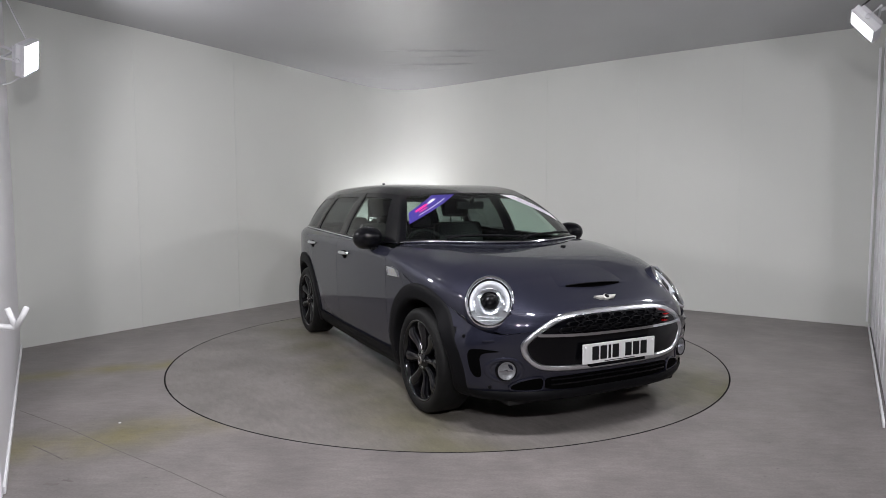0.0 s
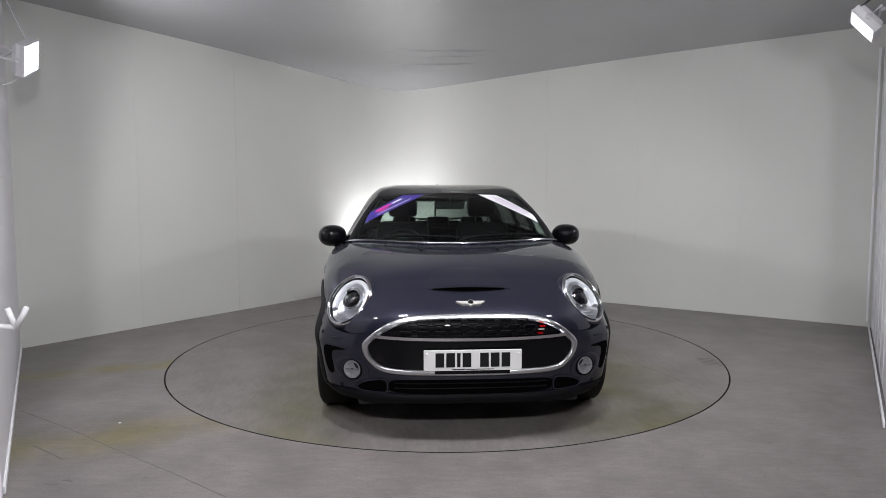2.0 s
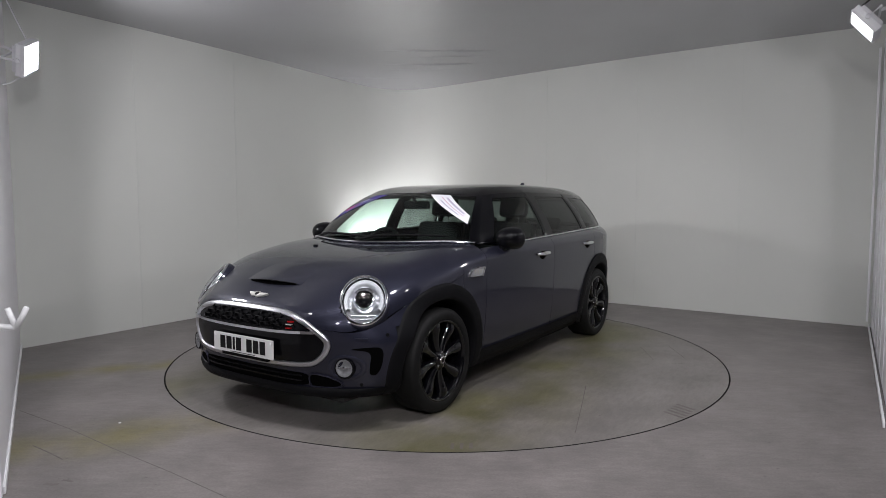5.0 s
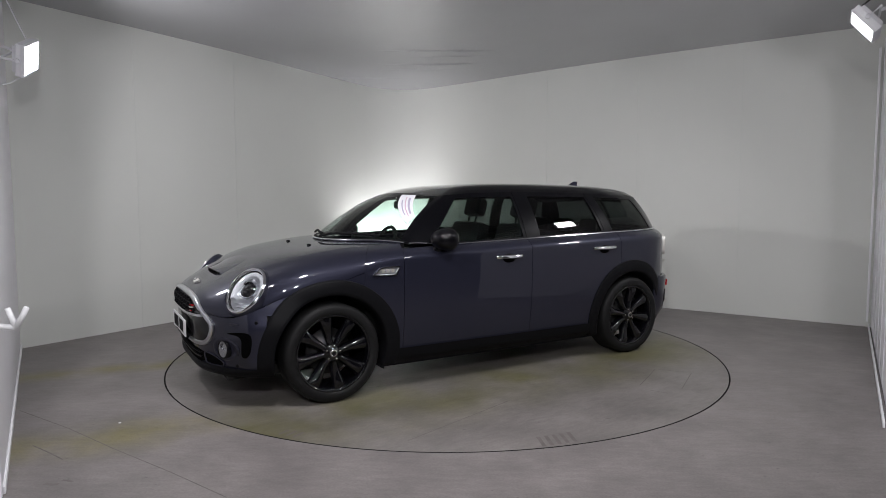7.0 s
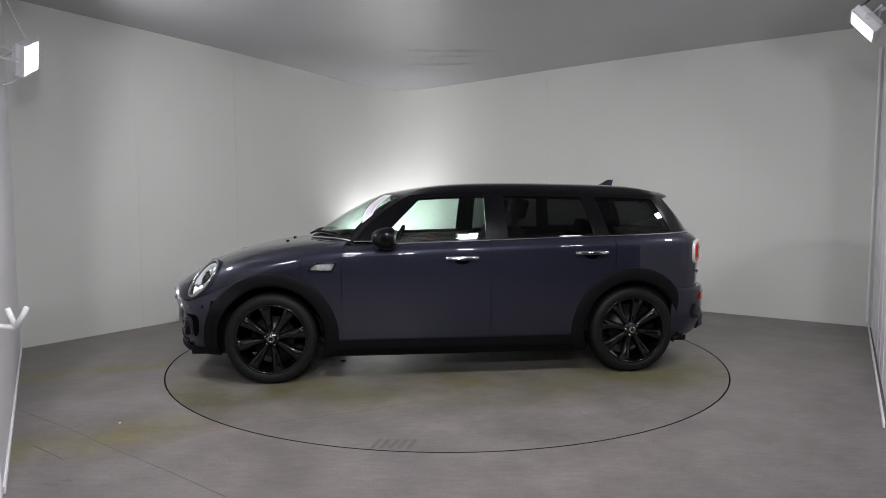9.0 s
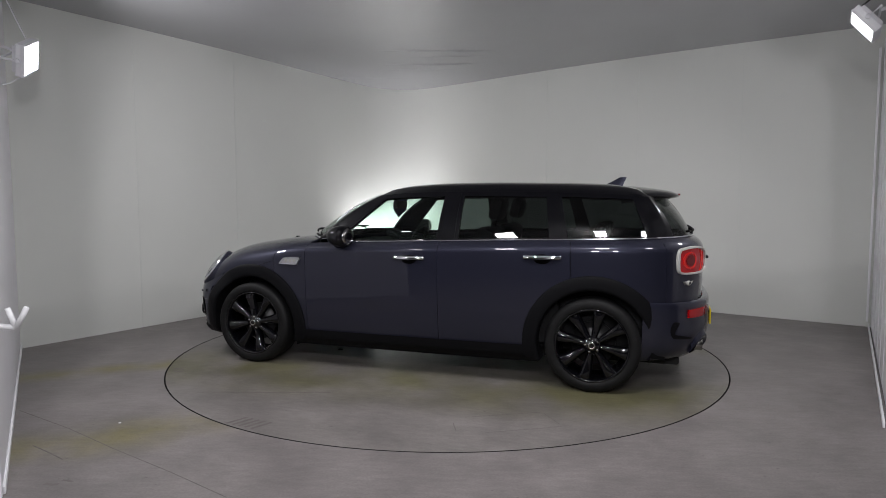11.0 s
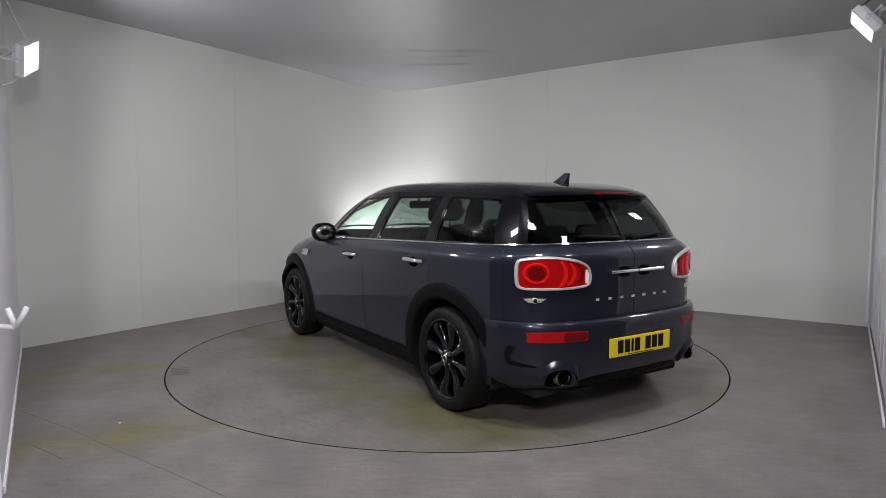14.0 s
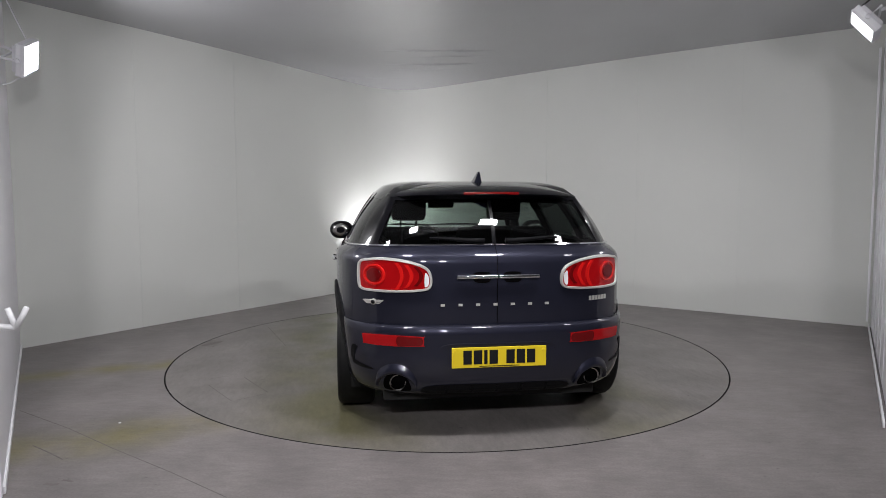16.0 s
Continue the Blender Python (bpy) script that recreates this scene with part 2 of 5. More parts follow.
def sheet(points, bm=None, flip=False, close=False):
    """Quads over a grid of points, points[i][j]."""
    bm = bm or bmesh.new()
    vs = [[bm.verts.new(p) for p in row] for row in points]
    n = len(vs)
    for i in range(n if close else n - 1):
        a, b = vs[i], vs[(i + 1) % n]
        for j in range(len(a) - 1):
            q = (a[j], a[j + 1], b[j + 1], b[j])
            try:
                bm.faces.new(q[::-1] if flip else q)
            except ValueError:
                pass
    return bm


def tidy(bm, d=0.0004):
    bmesh.ops.remove_doubles(bm, verts=bm.verts, dist=d)
    bmesh.ops.recalc_face_normals(bm, faces=bm.faces)
    return bm


def box(bm, lo, hi, bevel=0.0, m=None):
    r = bmesh.ops.create_cube(bm, size=1.0)
    vs = r["verts"]
    for v in vs:
        v.co = Vector([lo[k] + (v.co[k] + 0.5) * (hi[k] - lo[k]) for k in range(3)])
    if bevel > 0:
        es = {e for v in vs for e in v.link_edges}
        out = bmesh.ops.bevel(bm, geom=list(es), offset=bevel, segments=2, affect="EDGES", profile=0.6)
        vs = list({v for f in out["faces"] for v in f.verts} | {v for v in vs if v.is_valid})
    if m is not None:
        bmesh.ops.transform(bm, matrix=m, verts=vs)
    return bm


def cbox(lo, hi, bevel=0.0, m=None):
    return box(bmesh.new(), lo, hi, bevel, m)


def lathe(profile, axis="y", seg=48, close=True):
    """Turn (radius, along) pairs round the axis."""
    rows = []
    for k in range(seg):
        a = 2 * math.pi * k / seg
        c, s = math.cos(a), math.sin(a)
        rows.append([(r * c, h, r * s) if axis == "y" else ((h, r * c, r * s) if axis == "x" else (r * c, r * s, h)) for r, h in profile])
    return tidy(sheet(rows, close=True))


def tube(points, radius, seg=8, name="tube", caps=True):
    """A round bar along a line of points."""
    bm = bmesh.new()
    pts = [Vector(p) for p in points]
    rows = []
    up = Vector((0, 0, 1))
    for i, p in enumerate(pts):
        d = (pts[min(i + 1, len(pts) - 1)] - pts[max(i - 1, 0)]).normalized()
        u = d.cross(up if abs(d.z) < 0.95 else Vector((1, 0, 0))).normalized()
        w = u.cross(d)
        rr = radius[i] if isinstance(radius, (list, tuple)) else radius
        rows.append([p + (u * math.cos(2 * math.pi * k / seg) + w * math.sin(2 * math.pi * k / seg)) * rr for k in range(seg + 1)])
    sheet(rows, bm)
    bmesh.ops.remove_doubles(bm, verts=bm.verts, dist=1e-5)
    if caps:
        bmesh.ops.holes_fill(bm, edges=[e for e in bm.edges if e.is_boundary])
    bmesh.ops.recalc_face_normals(bm, faces=bm.faces)
    return bm


# ---------- the booth ----------
CEIL = 3.05
LW, RW = Vector((-3.80, 0.0)), Vector((4.62, 0.81))   # far ends of the two long walls
CORNER = Vector((-0.80, 4.51))
CR = 0.68


def wall_line():
    """The plan of the two walls with the rounded corner between them."""
    a = (LW - CORNER).normalized()
    b = (RW - CORNER).normalized()
    c = CORNER + (a + b) * CR
    pts = [LW.lerp(CORNER + a * CR, k / 12) for k in range(13)]
    for k in range(1, 16):
        t = math.pi / 2 * k / 16
        pts.append(c - b * CR * math.cos(t) - a * CR * math.sin(t))
    pts += [(CORNER + b * CR).lerp(RW, k / 12) for k in range(13)]
    return pts


FOLDS = [(-1.2, 3.36, 0.45, 0.035, 0.018), (-0.2, 2.57, 0.62, 0.035, 0.022), (-0.3, 1.93, 0.32, 0.03, 0.018), (0.25, 1.955, 0.25, 0.03, 0.018), (-0.35, 2.85, 0.35, 0.04, 0.014), (0.1, 2.2, 0.4, 0.04, 0.012)]


def build_booth():
    pl = wall_line()
    bm = bmesh.new()
    out = []
    for i, p in enumerate(pl):
        d = (pl[min(i + 1, len(pl) - 1)] - pl[max(i - 1, 0)]).normalized()
        n = Vector((-d.y, d.x))
        out.append(p + n * 0.12)
    rows = [[(p.x, p.y, 0), (p.x, p.y, CEIL), (o.x, o.y, CEIL), (o.x, o.y, 0), (p.x, p.y, 0)] for p, o in zip(pl, out)]
    sheet(rows, bm)
    bmesh.ops.remove_doubles(bm, verts=bm.verts, dist=1e-5)
    bmesh.ops.recalc_face_normals(bm, faces=bm.faces)
    w = part("wall_north", bm, M_WALL)
    tagged(w, "pale grey painted booth wall with a rounded corner", "wall", kind="structure")
    md = w.modifiers.new("edges", "EDGE_SPLIT")
    md.split_angle = radians(40)
    # floor with a round opening for the turntable
    seg = 192
    bm = bmesh.new()
    R = 2.258
    inner = [(R * math.cos(2 * math.pi * k / seg), R * math.sin(2 * math.pi * k / seg)) for k in range(seg)]
    outer = []
    for x, y in inner:
        s = 9.0 / max(abs(x), abs(y))
        outer.append((x * s, y * s))
    sheet([[(o[0], o[1], 0), (i[0], i[1], 0)] for i, o in zip(inner, outer)], bm, close=True)
    bmesh.ops.recalc_face_normals(bm, faces=bm.faces)
    f = part("floor", bm, M_FLOOR, smooth=False)
    if f.data.polygons[0].normal.z < 0:
        f.data.flip_normals()
    tagged(f, "worn grey vinyl booth floor with faint stains", "floor", kind="structure")
    # pit lining near-black, so the narrow gap is shaded by its colour
    pit = part("pit", lathe([(0, -0.06), (2.258, -0.06), (2.258, -0.0015)], "z", 192), M_DARKGAP)
    tagged(pit, "pit below the turntable's edge, coloured near-black for its shade", "pit", kind="structure")
    # stretched ceiling, sagging a little towards the corner, with shallow folds near it
    def ceiling_z(x, y):
        z = 3.03 - 0.078 * math.exp(-((x + 0.7) ** 2 + (y - 4.2) ** 2) / 6.0)
        for fx, fy, hl, hw, ht in FOLDS:
            if abs(x - fx) < hl and abs(y - fy) < hw:
                z -= ht * (1 - ((x - fx) / hl) ** 2) * math.cos((y - fy) / hw * math.pi / 2) ** 2
        return z
    xs = sorted(set([-9, -6, -4.5] + [round(-3.8 + 0.2 * k, 3) for k in range(43)] + [6, 9]))
    ys = sorted(set([-3, -2, -1.5] + [round(-1.0 + 0.2 * k, 3) for k in range(13)] + [round(1.6 + 0.0125 * k, 4) for k in range(170)] + [3.9, 4.1, 4.3, 4.6, 5, 6]))
    bm = sheet([[(x, y, ceiling_z(x, y)) for y in ys] for x in xs])
    c = part("ceiling", bm, M_CEIL)
    if c.data.polygons[0].normal.z > 0:
        c.data.flip_normals()
    solid(c, 0.08)
    tagged(c, "grey stretched satin ceiling", "ceiling", kind="structure")
    # unseen hall ceiling and walls, added dark to keep the car's reflections dark
    h = part("ceiling_hall", cbox((-9, -9.0, 3.06), (9, -3.0, 3.14)), M_HALL, smooth=False)
    tagged(h, "unseen hall ceiling added before the booth, dark for the car's reflections", "ceiling", kind="structure")
    for nm, lo, hi in (("wall_south", (-9, -9.0, 0), (9, -8.8, CEIL)), ("wall_west", (-6.2, -8.8, 0), (-6.0, 1.0, CEIL)), ("wall_east", (6.0, -8.8, 0), (6.2, 1.5, CEIL))):
        o = part(nm, cbox(lo, hi), M_HALL, smooth=False)
        tagged(o, "plain unseen hall wall added to close the space, dark for reflections", "wall", kind="structure")


def panel_between(name, a, b, z0, z1, t, material, label, bevel=0.004):
    a, b = Vector(a), Vector(b)
    d = b - a
    ang = math.degrees(math.atan2(d.y, d.x))
    ob = part(name, cbox((0, -t / 2, z0), (d.length, t / 2, z1), bevel), material, smooth=False)
    ob.matrix_world = pose(a.x, a.y, 0, 0, 0, ang)
    return tagged(ob, label, "wall", kind="structure")


def build_sides():
    panel_between("wall_side_west", (-1.98, -2.79), (-3.86, 0.14), 0.0, 2.97, 0.07, M_PANEL, "white side panel of the booth, lightly scuffed")
    panel_between("wall_side_east", (2.50, -2.02), (4.43, 1.07), 0.0, 2.90, 0.07, M_PANEL, "white side panel of the booth with faint upright ribs")


build_booth()
build_sides()

# ---------- turntable ----------
CAR_ANGLES = [(0.0, -63.05), (0.5, -67.51), (1.0, -73.77), (1.5, -79.75), (2.0, -86.2), (2.5, -92.09), (3.0, -98.56), (3.5, -104.54),
              (4.0, -110.98), (4.2, -113.44), (6.3, -140.11), (6.5, -142.7), (7.0, -149.24), (7.5, -155.17), (8.0, -161.43), (8.5, -167.18), (9.0, -172.96), (9.2, -175.3), (11.3, -201.88), (11.5, -204.47),
              (12.0, -211.35), (12.5, -217.67), (13.0, -224.28), (13.5, -230.36), (14.0, -236.94), (14.5, -243.0), (15.0, -249.65),
              (15.5, -255.72), (16.0, -262.27)]


def build_turntable():
    t = thing("turntable", "flush round grey vinyl vehicle turntable with tyre marks", "turntable")
    part("deck", lathe([(0, 0), (1.0, 0), (2.0, 0), (2.247, 0)], "z", 192), M_TABLE, t, smooth=False)
    # the edge's black puts the gap's shade into the material
    part("rim", lathe([(2.247, -0.0005), (2.2475, -0.003), (2.2475, -0.045), (0, -0.045)], "z", 192), M_DARKGAP, t, "edge of the turntable, coloured near-black for the gap's shade")
    return t


TURNTABLE = build_turntable()

# ---------- car: the shape ----------
XF, AF, NF = 0.60, 1.512, 3.7      # front of the plan: centre, length, roundness
XR, AR, NR = -1.00, 1.06, 3.6      # rear
BW = 0.893
BELT = 0.925


def interp(x, table):
    return float(np.interp(x, [a for a, b in table], [b for a, b in table]))


def smooth_interp(x, table):
    """A monotone-ish cubic through the table."""
    xs = [a for a, b in table]
    ys = [b for a, b in table]
    if x <= xs[0]:
        return ys[0]
    if x >= xs[-1]:
        return ys[-1]
    i = max(k for k in range(len(xs) - 1) if xs[k] <= x)
    def slope(k):
        if k == 0:
            return (ys[1] - ys[0]) / (xs[1] - xs[0])
        if k == len(xs) - 1:
            return (ys[-1] - ys[-2]) / (xs[-1] - xs[-2])
        return (ys[k + 1] - ys[k - 1]) / (xs[k + 1] - xs[k - 1])
    h = xs[i + 1] - xs[i]
    t = (x - xs[i]) / h
    return (ys[i] * (2 * t ** 3 - 3 * t * t + 1) + slope(i) * h * (t ** 3 - 2 * t * t + t)
            + ys[i + 1] * (-2 * t ** 3 + 3 * t * t) + slope(i + 1) * h * (t ** 3 - t * t))


CREST = [(-2.1, 1.12), (-1.64, 1.098), (-1.1, 1.08), (0.12, 1.04), (0.735, 1.022), (0.95, 1.012), (1.15, 0.997), (1.35, 0.972), (1.5, 0.95), (1.69, 0.918), (1.8, 0.897), (1.93, 0.876), (2.06, 0.866), (2.14, 0.86)]
DROP = [(-2.1, 0.16), (-1.0, 0.13), (0.8, 0.12), (1.0, 0.14), (1.25, 0.19), (1.6, 0.215), (1.8, 0.265), (1.95, 0.29), (2.06, 0.265), (2.14, 0.245)]


def crest(x):
    return smooth_interp(x, CREST)


def drop(x):
    return smooth_interp(x, DROP)


def sharp(x):
    """How tightly the shoulder is rolled."""
    return interp(x, [(-1.0, 6.0), (1.5, 7.0), (1.8, 5.0)])


def fall(r, x):
    return drop(x) * (1 - math.sqrt(max(0.0, 1 - min(max(r, 0.0), 1.0) ** sharp(x))))


def reach(z, x):
    """The share of the half-width at which the shoulder has the height z."""
    f = min(1.0, max(0.0, (crest(x) - z) / drop(x)))
    return (1 - (1 - f) ** 2) ** (1 / sharp(x))


def hub_of(x):
    return XF if x > XF else (XR if x < XR else x)


def barrel(x):
    """The sides swell a little between the wheels."""
    return 0.014 * max(0.0, 1 - ((x + 0.15) / 1.45) ** 2) ** 2


def contour_y(x):
    if x > XF:
        return BW * max(0.0, 1 - ((x - XF) / AF) ** NF) ** (1 / NF) + barrel(x)
    if x < XR:
        return BW * max(0.0, 1 - ((XR - x) / AR) ** NR) ** (1 / NR) + barrel(x)
    return BW + barrel(x)


def contour_x(y, front=True):
    q = max(0.0, 1 - (abs(y) / BW) ** (NF if front else NR))
    return XF + AF * q ** (1 / NF) if front else XR - AR * q ** (1 / NR)


def shoulder(cx, cy, r):
    """A point of the upper shell: r = 1 is the widest line, less lies inward and higher."""
    hx = hub_of(cx)
    x = hx + r * (cx - hx)
    y = r * cy
    return Vector((x, y, crest(x) - fall(r, x)))


def widest_z(cx):
    return crest(cx) - drop(cx)


TUCK = [(0.12, 0.090), (0.19, 0.066), (0.25, 0.047), (0.32, 0.033), (0.42, 0.019), (0.52, 0.009), (0.62, 0.003), (0.74, 0.0), (1.2, 0.0)]


def outward(cx, cy):
    e = 1e-3
    if cx > XF:
        n = Vector((((cx - XF) / AF) ** (NF - 1) / AF, (max(cy, 1e-6) / BW) ** (NF - 1) / BW, 0))
    elif cx < XR:
        n = Vector((-((XR - cx) / AR) ** (NR - 1) / AR, (max(cy, 1e-6) / BW) ** (NR - 1) / BW, 0))
    else:
        n = Vector((0, 1, 0))
    return n.normalized()


def step(a, b, x):
    t = min(1.0, max(0.0, (x - a) / (b - a)))
    return t * t * (3 - 2 * t)


def corner_swell(cx, z):
    """The front bumper stands out at its corners, before the wheels."""
    return 0.074 * step(2.07, 1.80, cx) * step(1.42, 1.62, cx) * step(0.72, 0.50, z) * step(0.12, 0.28, z)


def flank(cx, cy, z, proud=0.0):
    """A point of the lower shell below the widest line."""
    n = outward(cx, cy)
    swell = corner_swell(cx, z)
    return Vector((cx + 0.35 * swell, cy + 0.94 * swell, z)) + n * (proud - smooth_interp(z, TUCK))


def side_y(x, z):
    """Half-width of the body at x and height z."""
    zw = widest_z(x)
    if z <= zw:
        return contour_y(x) - smooth_interp(z, TUCK) + 0.94 * corner_swell(x, z)
    return contour_y(x) * reach(z, x)


def contour_points(x_from, x_to, step=0.025, extra=()):
    """Points of the left half of the plan between two x, front to back."""
    pts = []
    ys = np.linspace(0, 0.8, 2400)
    xa, xb = contour_x(0.8, True), contour_x(0.8, False)
    for y in ys:
        pts.append((contour_x(y, True), float(y)))
    for x in np.arange(xa - 0.001, xb, -0.001):
        pts.append((float(x), contour_y(float(x))))
    for y in ys[::-1]:
        pts.append((contour_x(y, False), float(y)))
    pts = [p for p in pts if x_to < p[0] < x_from]
    if x_from < xa + AF and x_from < 2.1:
        pts.insert(0, (x_from, contour_y(x_from)))
    if x_to > -2.05:
        pts.append((x_to, contour_y(x_to)))
    out, run = [pts[0]], 0.0
    for a, b in zip(pts, pts[1:]):
        run += math.hypot(b[0] - a[0], b[1] - a[1])
        if run >= step:
            out.append(b)
            run = 0.0
    if out[-1] != pts[-1]:
        out.append(pts[-1])
    for x in extra:
        if x_to < x < x_from:
            out.append((x, contour_y(x)))
    if extra:
        out.sort(key=lambda p: (-p[0], p[1] if p[0] > 0 else -p[1]))
    return out


WHEEL_X, WHEEL_Z, ARCH = 1.335, 0.322, 0.385


def arch_z(x, base):
    for c in (WHEEL_X, -WHEEL_X):
        if abs(x - c) < ARCH:
            return max(base, WHEEL_Z + math.sqrt(ARCH ** 2 - (x - c) ** 2))
    return base


ARCH_XS = [c + ARCH * math.cos(math.radians(a)) for c in (WHEEL_X, -WHEEL_X) for a in range(0, 181, 6)]


def mirrored(points):
    return [[Vector((p[0], -p[1], p[2])) for p in row] for row in points]


CAR = thing("car", "dark blue-grey metallic estate car with gloss black roof", "car")


def both_sides(name, points, material, label="", thick=0.012):
    obs = []
    for k, pts in enumerate((points, mirrored(points))):
        bm = tidy(sheet(pts))
        ob = part(name, bm, material, CAR, label)
        # face outwards
        s = sum(p.normal.y * p.area * (1 if p.center.y > 0 else -1) for p in ob.data.polygons)
        if s < 0:
            ob.data.flip_normals()
        if thick:
            solid(ob, thick)
        obs.append(ob)
    return obs


def across(name, points, material, label="", thick=0.012, ref=Vector((0, 0, 0.6))):
    """One part over the middle line, from its left half."""
    bm = sheet(points)
    sheet(mirrored(points), bm)
    tidy(bm)
    ob = part(name, bm, material, CAR, label)
    s = sum(p.normal.dot(p.center - ref) * p.area for p in ob.data.polygons)
    if s < 0:
        ob.data.flip_normals()
    if thick:
        solid(ob, thick)
    return ob


def column(cx, cy, z_low, z_high=None, r_top=BELT, nz=14, nr=9):
    """A column of the side of the body from the belt down."""
    zw = widest_z(cx)
    rows = []
    if z_high is None or z_high > zw:
        for k in range(nr):
            t = k / nr
            r = 1 - (1 - r_top) * (1 - t) ** 2
            p = shoulder(cx, cy, r)
            if z_high is None or p.z <= z_high:
                rows.append(p)
            else:
                q = shoulder(cx, cy, r)
                rows.append(Vector((q.x, q.y, z_high)))
        top = zw
    else:
        rows = [flank(cx, cy, z_high)] * nr
        top = z_high
    z_low = min(z_low, top - 0.003)
    rows += [flank(cx, cy, top + (z_low - top) * k / nz) for k in range(nz + 1)]
    return rows


SILL = 0.285
GAP = 0.0017


def cowl_x(y):
    return 1.10 - 0.36 * (abs(y) / 0.78) ** 2


def cowl_r(cx, cy):
    """How far out along the ray to this contour point the cowl line lies."""
    lo, hi = 0.05, 1.0
    for _ in range(40):
        mid = (lo + hi) / 2
        hx = hub_of(cx)
        x, y = hx + mid * (cx - hx), mid * cy
        if x < cowl_x(y):
            lo = mid
        else:
            hi = mid
    return hi


def lamp_pose(s):
    n = Vector((1.0, s * 0.68, 0.93)).normalized()
    e1 = Vector((-0.68 * s, 1.0, 0.0)).normalized() * s
    e2 = n.cross(e1).normalized()
    if e2.z < 0:
        e2 = -e2
    c = Vector((1.822, s * 0.664, 0.735)) + n * 0.003
    return Matrix(((e1.x, e2.x, n.x, c.x), (e1.y, e2.y, n.y, c.y), (e1.z, e2.z, n.z, c.z), (0, 0, 0, 1)))


LAMP_A, LAMP_B = 0.136, 0.163


def cut_lamps(ob):
    """Opens the skin for the two headlights."""
    bm = bmesh.new()
    bm.from_mesh(ob.data)
    dead = []
    for s in (1, -1):
        inv = lamp_pose(s).inverted()
        for f in bm.faces:
            p = inv @ f.calc_center_median()
            if (p.x / LAMP_A) ** 2 + (p.y / LAMP_B) ** 2 < 0.96 and abs(p.z) < 0.14:
                dead.append(f)
    bmesh.ops.delete(bm, geom=dead, context="FACES")
    bm.to_mesh(ob.data)
    bm.free()
    return ob


def build_shell():
    # bonnet, over the nose and down to the widest line
    rows = []
    for cx, cy in contour_points(2.2, 1.12, 0.014):
        rc = min(max(cowl_r(cx, cy) + 0.004, 0.05), 0.985)
        n = 54
        col = [shoulder(cx, cy, 1 - (1 - rc) * (1 - k / n) ** 1.6) for k in range(n + 1)]
        rows.append(col)
    cut_lamps(across("bonnet", rows, M_PAINT))
    # front wing behind the bonnet edge
    wing = [column(cx, cy, arch_z(cx, SILL), r_top=min(0.985, cowl_r(cx, cy) + 0.004)) for cx, cy in contour_points(1.12 - GAP, 0.835 + GAP, 0.02, ARCH_XS)]
    both_sides("front_wing", wing, M_PAINT)
    rows2 = []
    for cx, cy in contour_points(1.74, 1.12 + 0.001, 0.02, ARCH_XS):
        zt = widest_z(cx) - 2 * GAP
        zb = min(arch_z(cx, 0.60), zt - 0.004)
        rows2.append([flank(cx, cy, zt + (zb - zt) * k / 6) for k in range(7)])
    both_sides("wheel_arch_skin", rows2, M_PAINT)
    for nm, xa, xb in (("front_door", 0.835 - GAP, -0.245 + GAP), ("rear_door", -0.245 - GAP, -1.19 + GAP), ("rear_wing", -1.19 - GAP, -1.80)):
        col = [column(cx, cy, arch_z(cx, SILL if xb > -1.5 else 0.60)) for cx, cy in contour_points(xa, xb, 0.03, ARCH_XS)]
        both_sides(nm, col, M_PAINT)
    # tail: two side-hinged doors, from the belt down to the bumper
    tail = [column(cx, cy, 0.60) for cx, cy in reversed(contour_points(-1.80 - GAP, -2.2, 0.025))]
    tail = [c for c in tail if c[-1].y >= 0]
    tail[0] = [Vector((p.x, 0.0025, p.z)) for p in tail[0]]
    both_sides("tail_door", tail, M_PAINT)
    # sills
    sill = [[flank(x, contour_y(x), z, 0.012 if z > 0.2 else -0.02) for z in (0.30, 0.285, 0.25, 0.21, 0.19, 0.17)] + [Vector((x, 0.6, 0.165))] for x in np.linspace(0.96, -0.96, 20)]
    both_sides("sill", sill, M_PLASTIC, "black plastic sill", 0)
    # dark inner shell that closes the gaps, and the floor pan
    rows = []
    for cx, cy in contour_points(2.2, -2.2, 0.05, ARCH_XS):
        n = outward(cx, cy)
        zt = widest_z(cx) - 0.01
        zb = min(arch_z(cx, 0.24) + 0.01, zt - 0.002)
        rows.append([flank(cx, cy, zt + (zb - zt) * k / 6, -0.022) for k in range(7)])
    cut_lamps(across("inner_shell", rows, M_DARKGAP, thick=0))
    part("floor_pan", cbox((-1.9, -0.62, 0.17), (1.95, 0.62, 0.24), 0.02), M_DARKGAP, CAR)


BUMPER = [(0.628, 0.0), (0.628, 0.028), (0.615, 0.042), (0.58, 0.046), (0.53, 0.044), (0.47, 0.050), (0.42, 0.052), (0.36, 0.046), (0.31, 0.032), (0.265, 0.008), (0.235, -0.03), (0.225, -0.07), (0.22, -0.18)]


def bumper_out(cx, cy, z, p=None):
    """How far the rear bumper stands out from the flank."""
    if p is None:
        p = interp(z, BUMPER[:0:-1])
    w = min(1.0, max(0.0, (-1.62 - cx) / 0.2))
    w = w * w * (3 - 2 * w) * (0.2 + 0.8 * abs(outward(cx, cy).x))
    return p * w + smooth_interp(z, TUCK) * 0.5 * w + 0.004


def skin_bumper(y, z, proud=0.0):
    cx = contour_x(y, False)
    p = flank(cx, abs(y), z, bumper_out(cx, abs(y), z) + proud)
    return Vector((p.x, p.y if y >= 0 else -p.y, z))


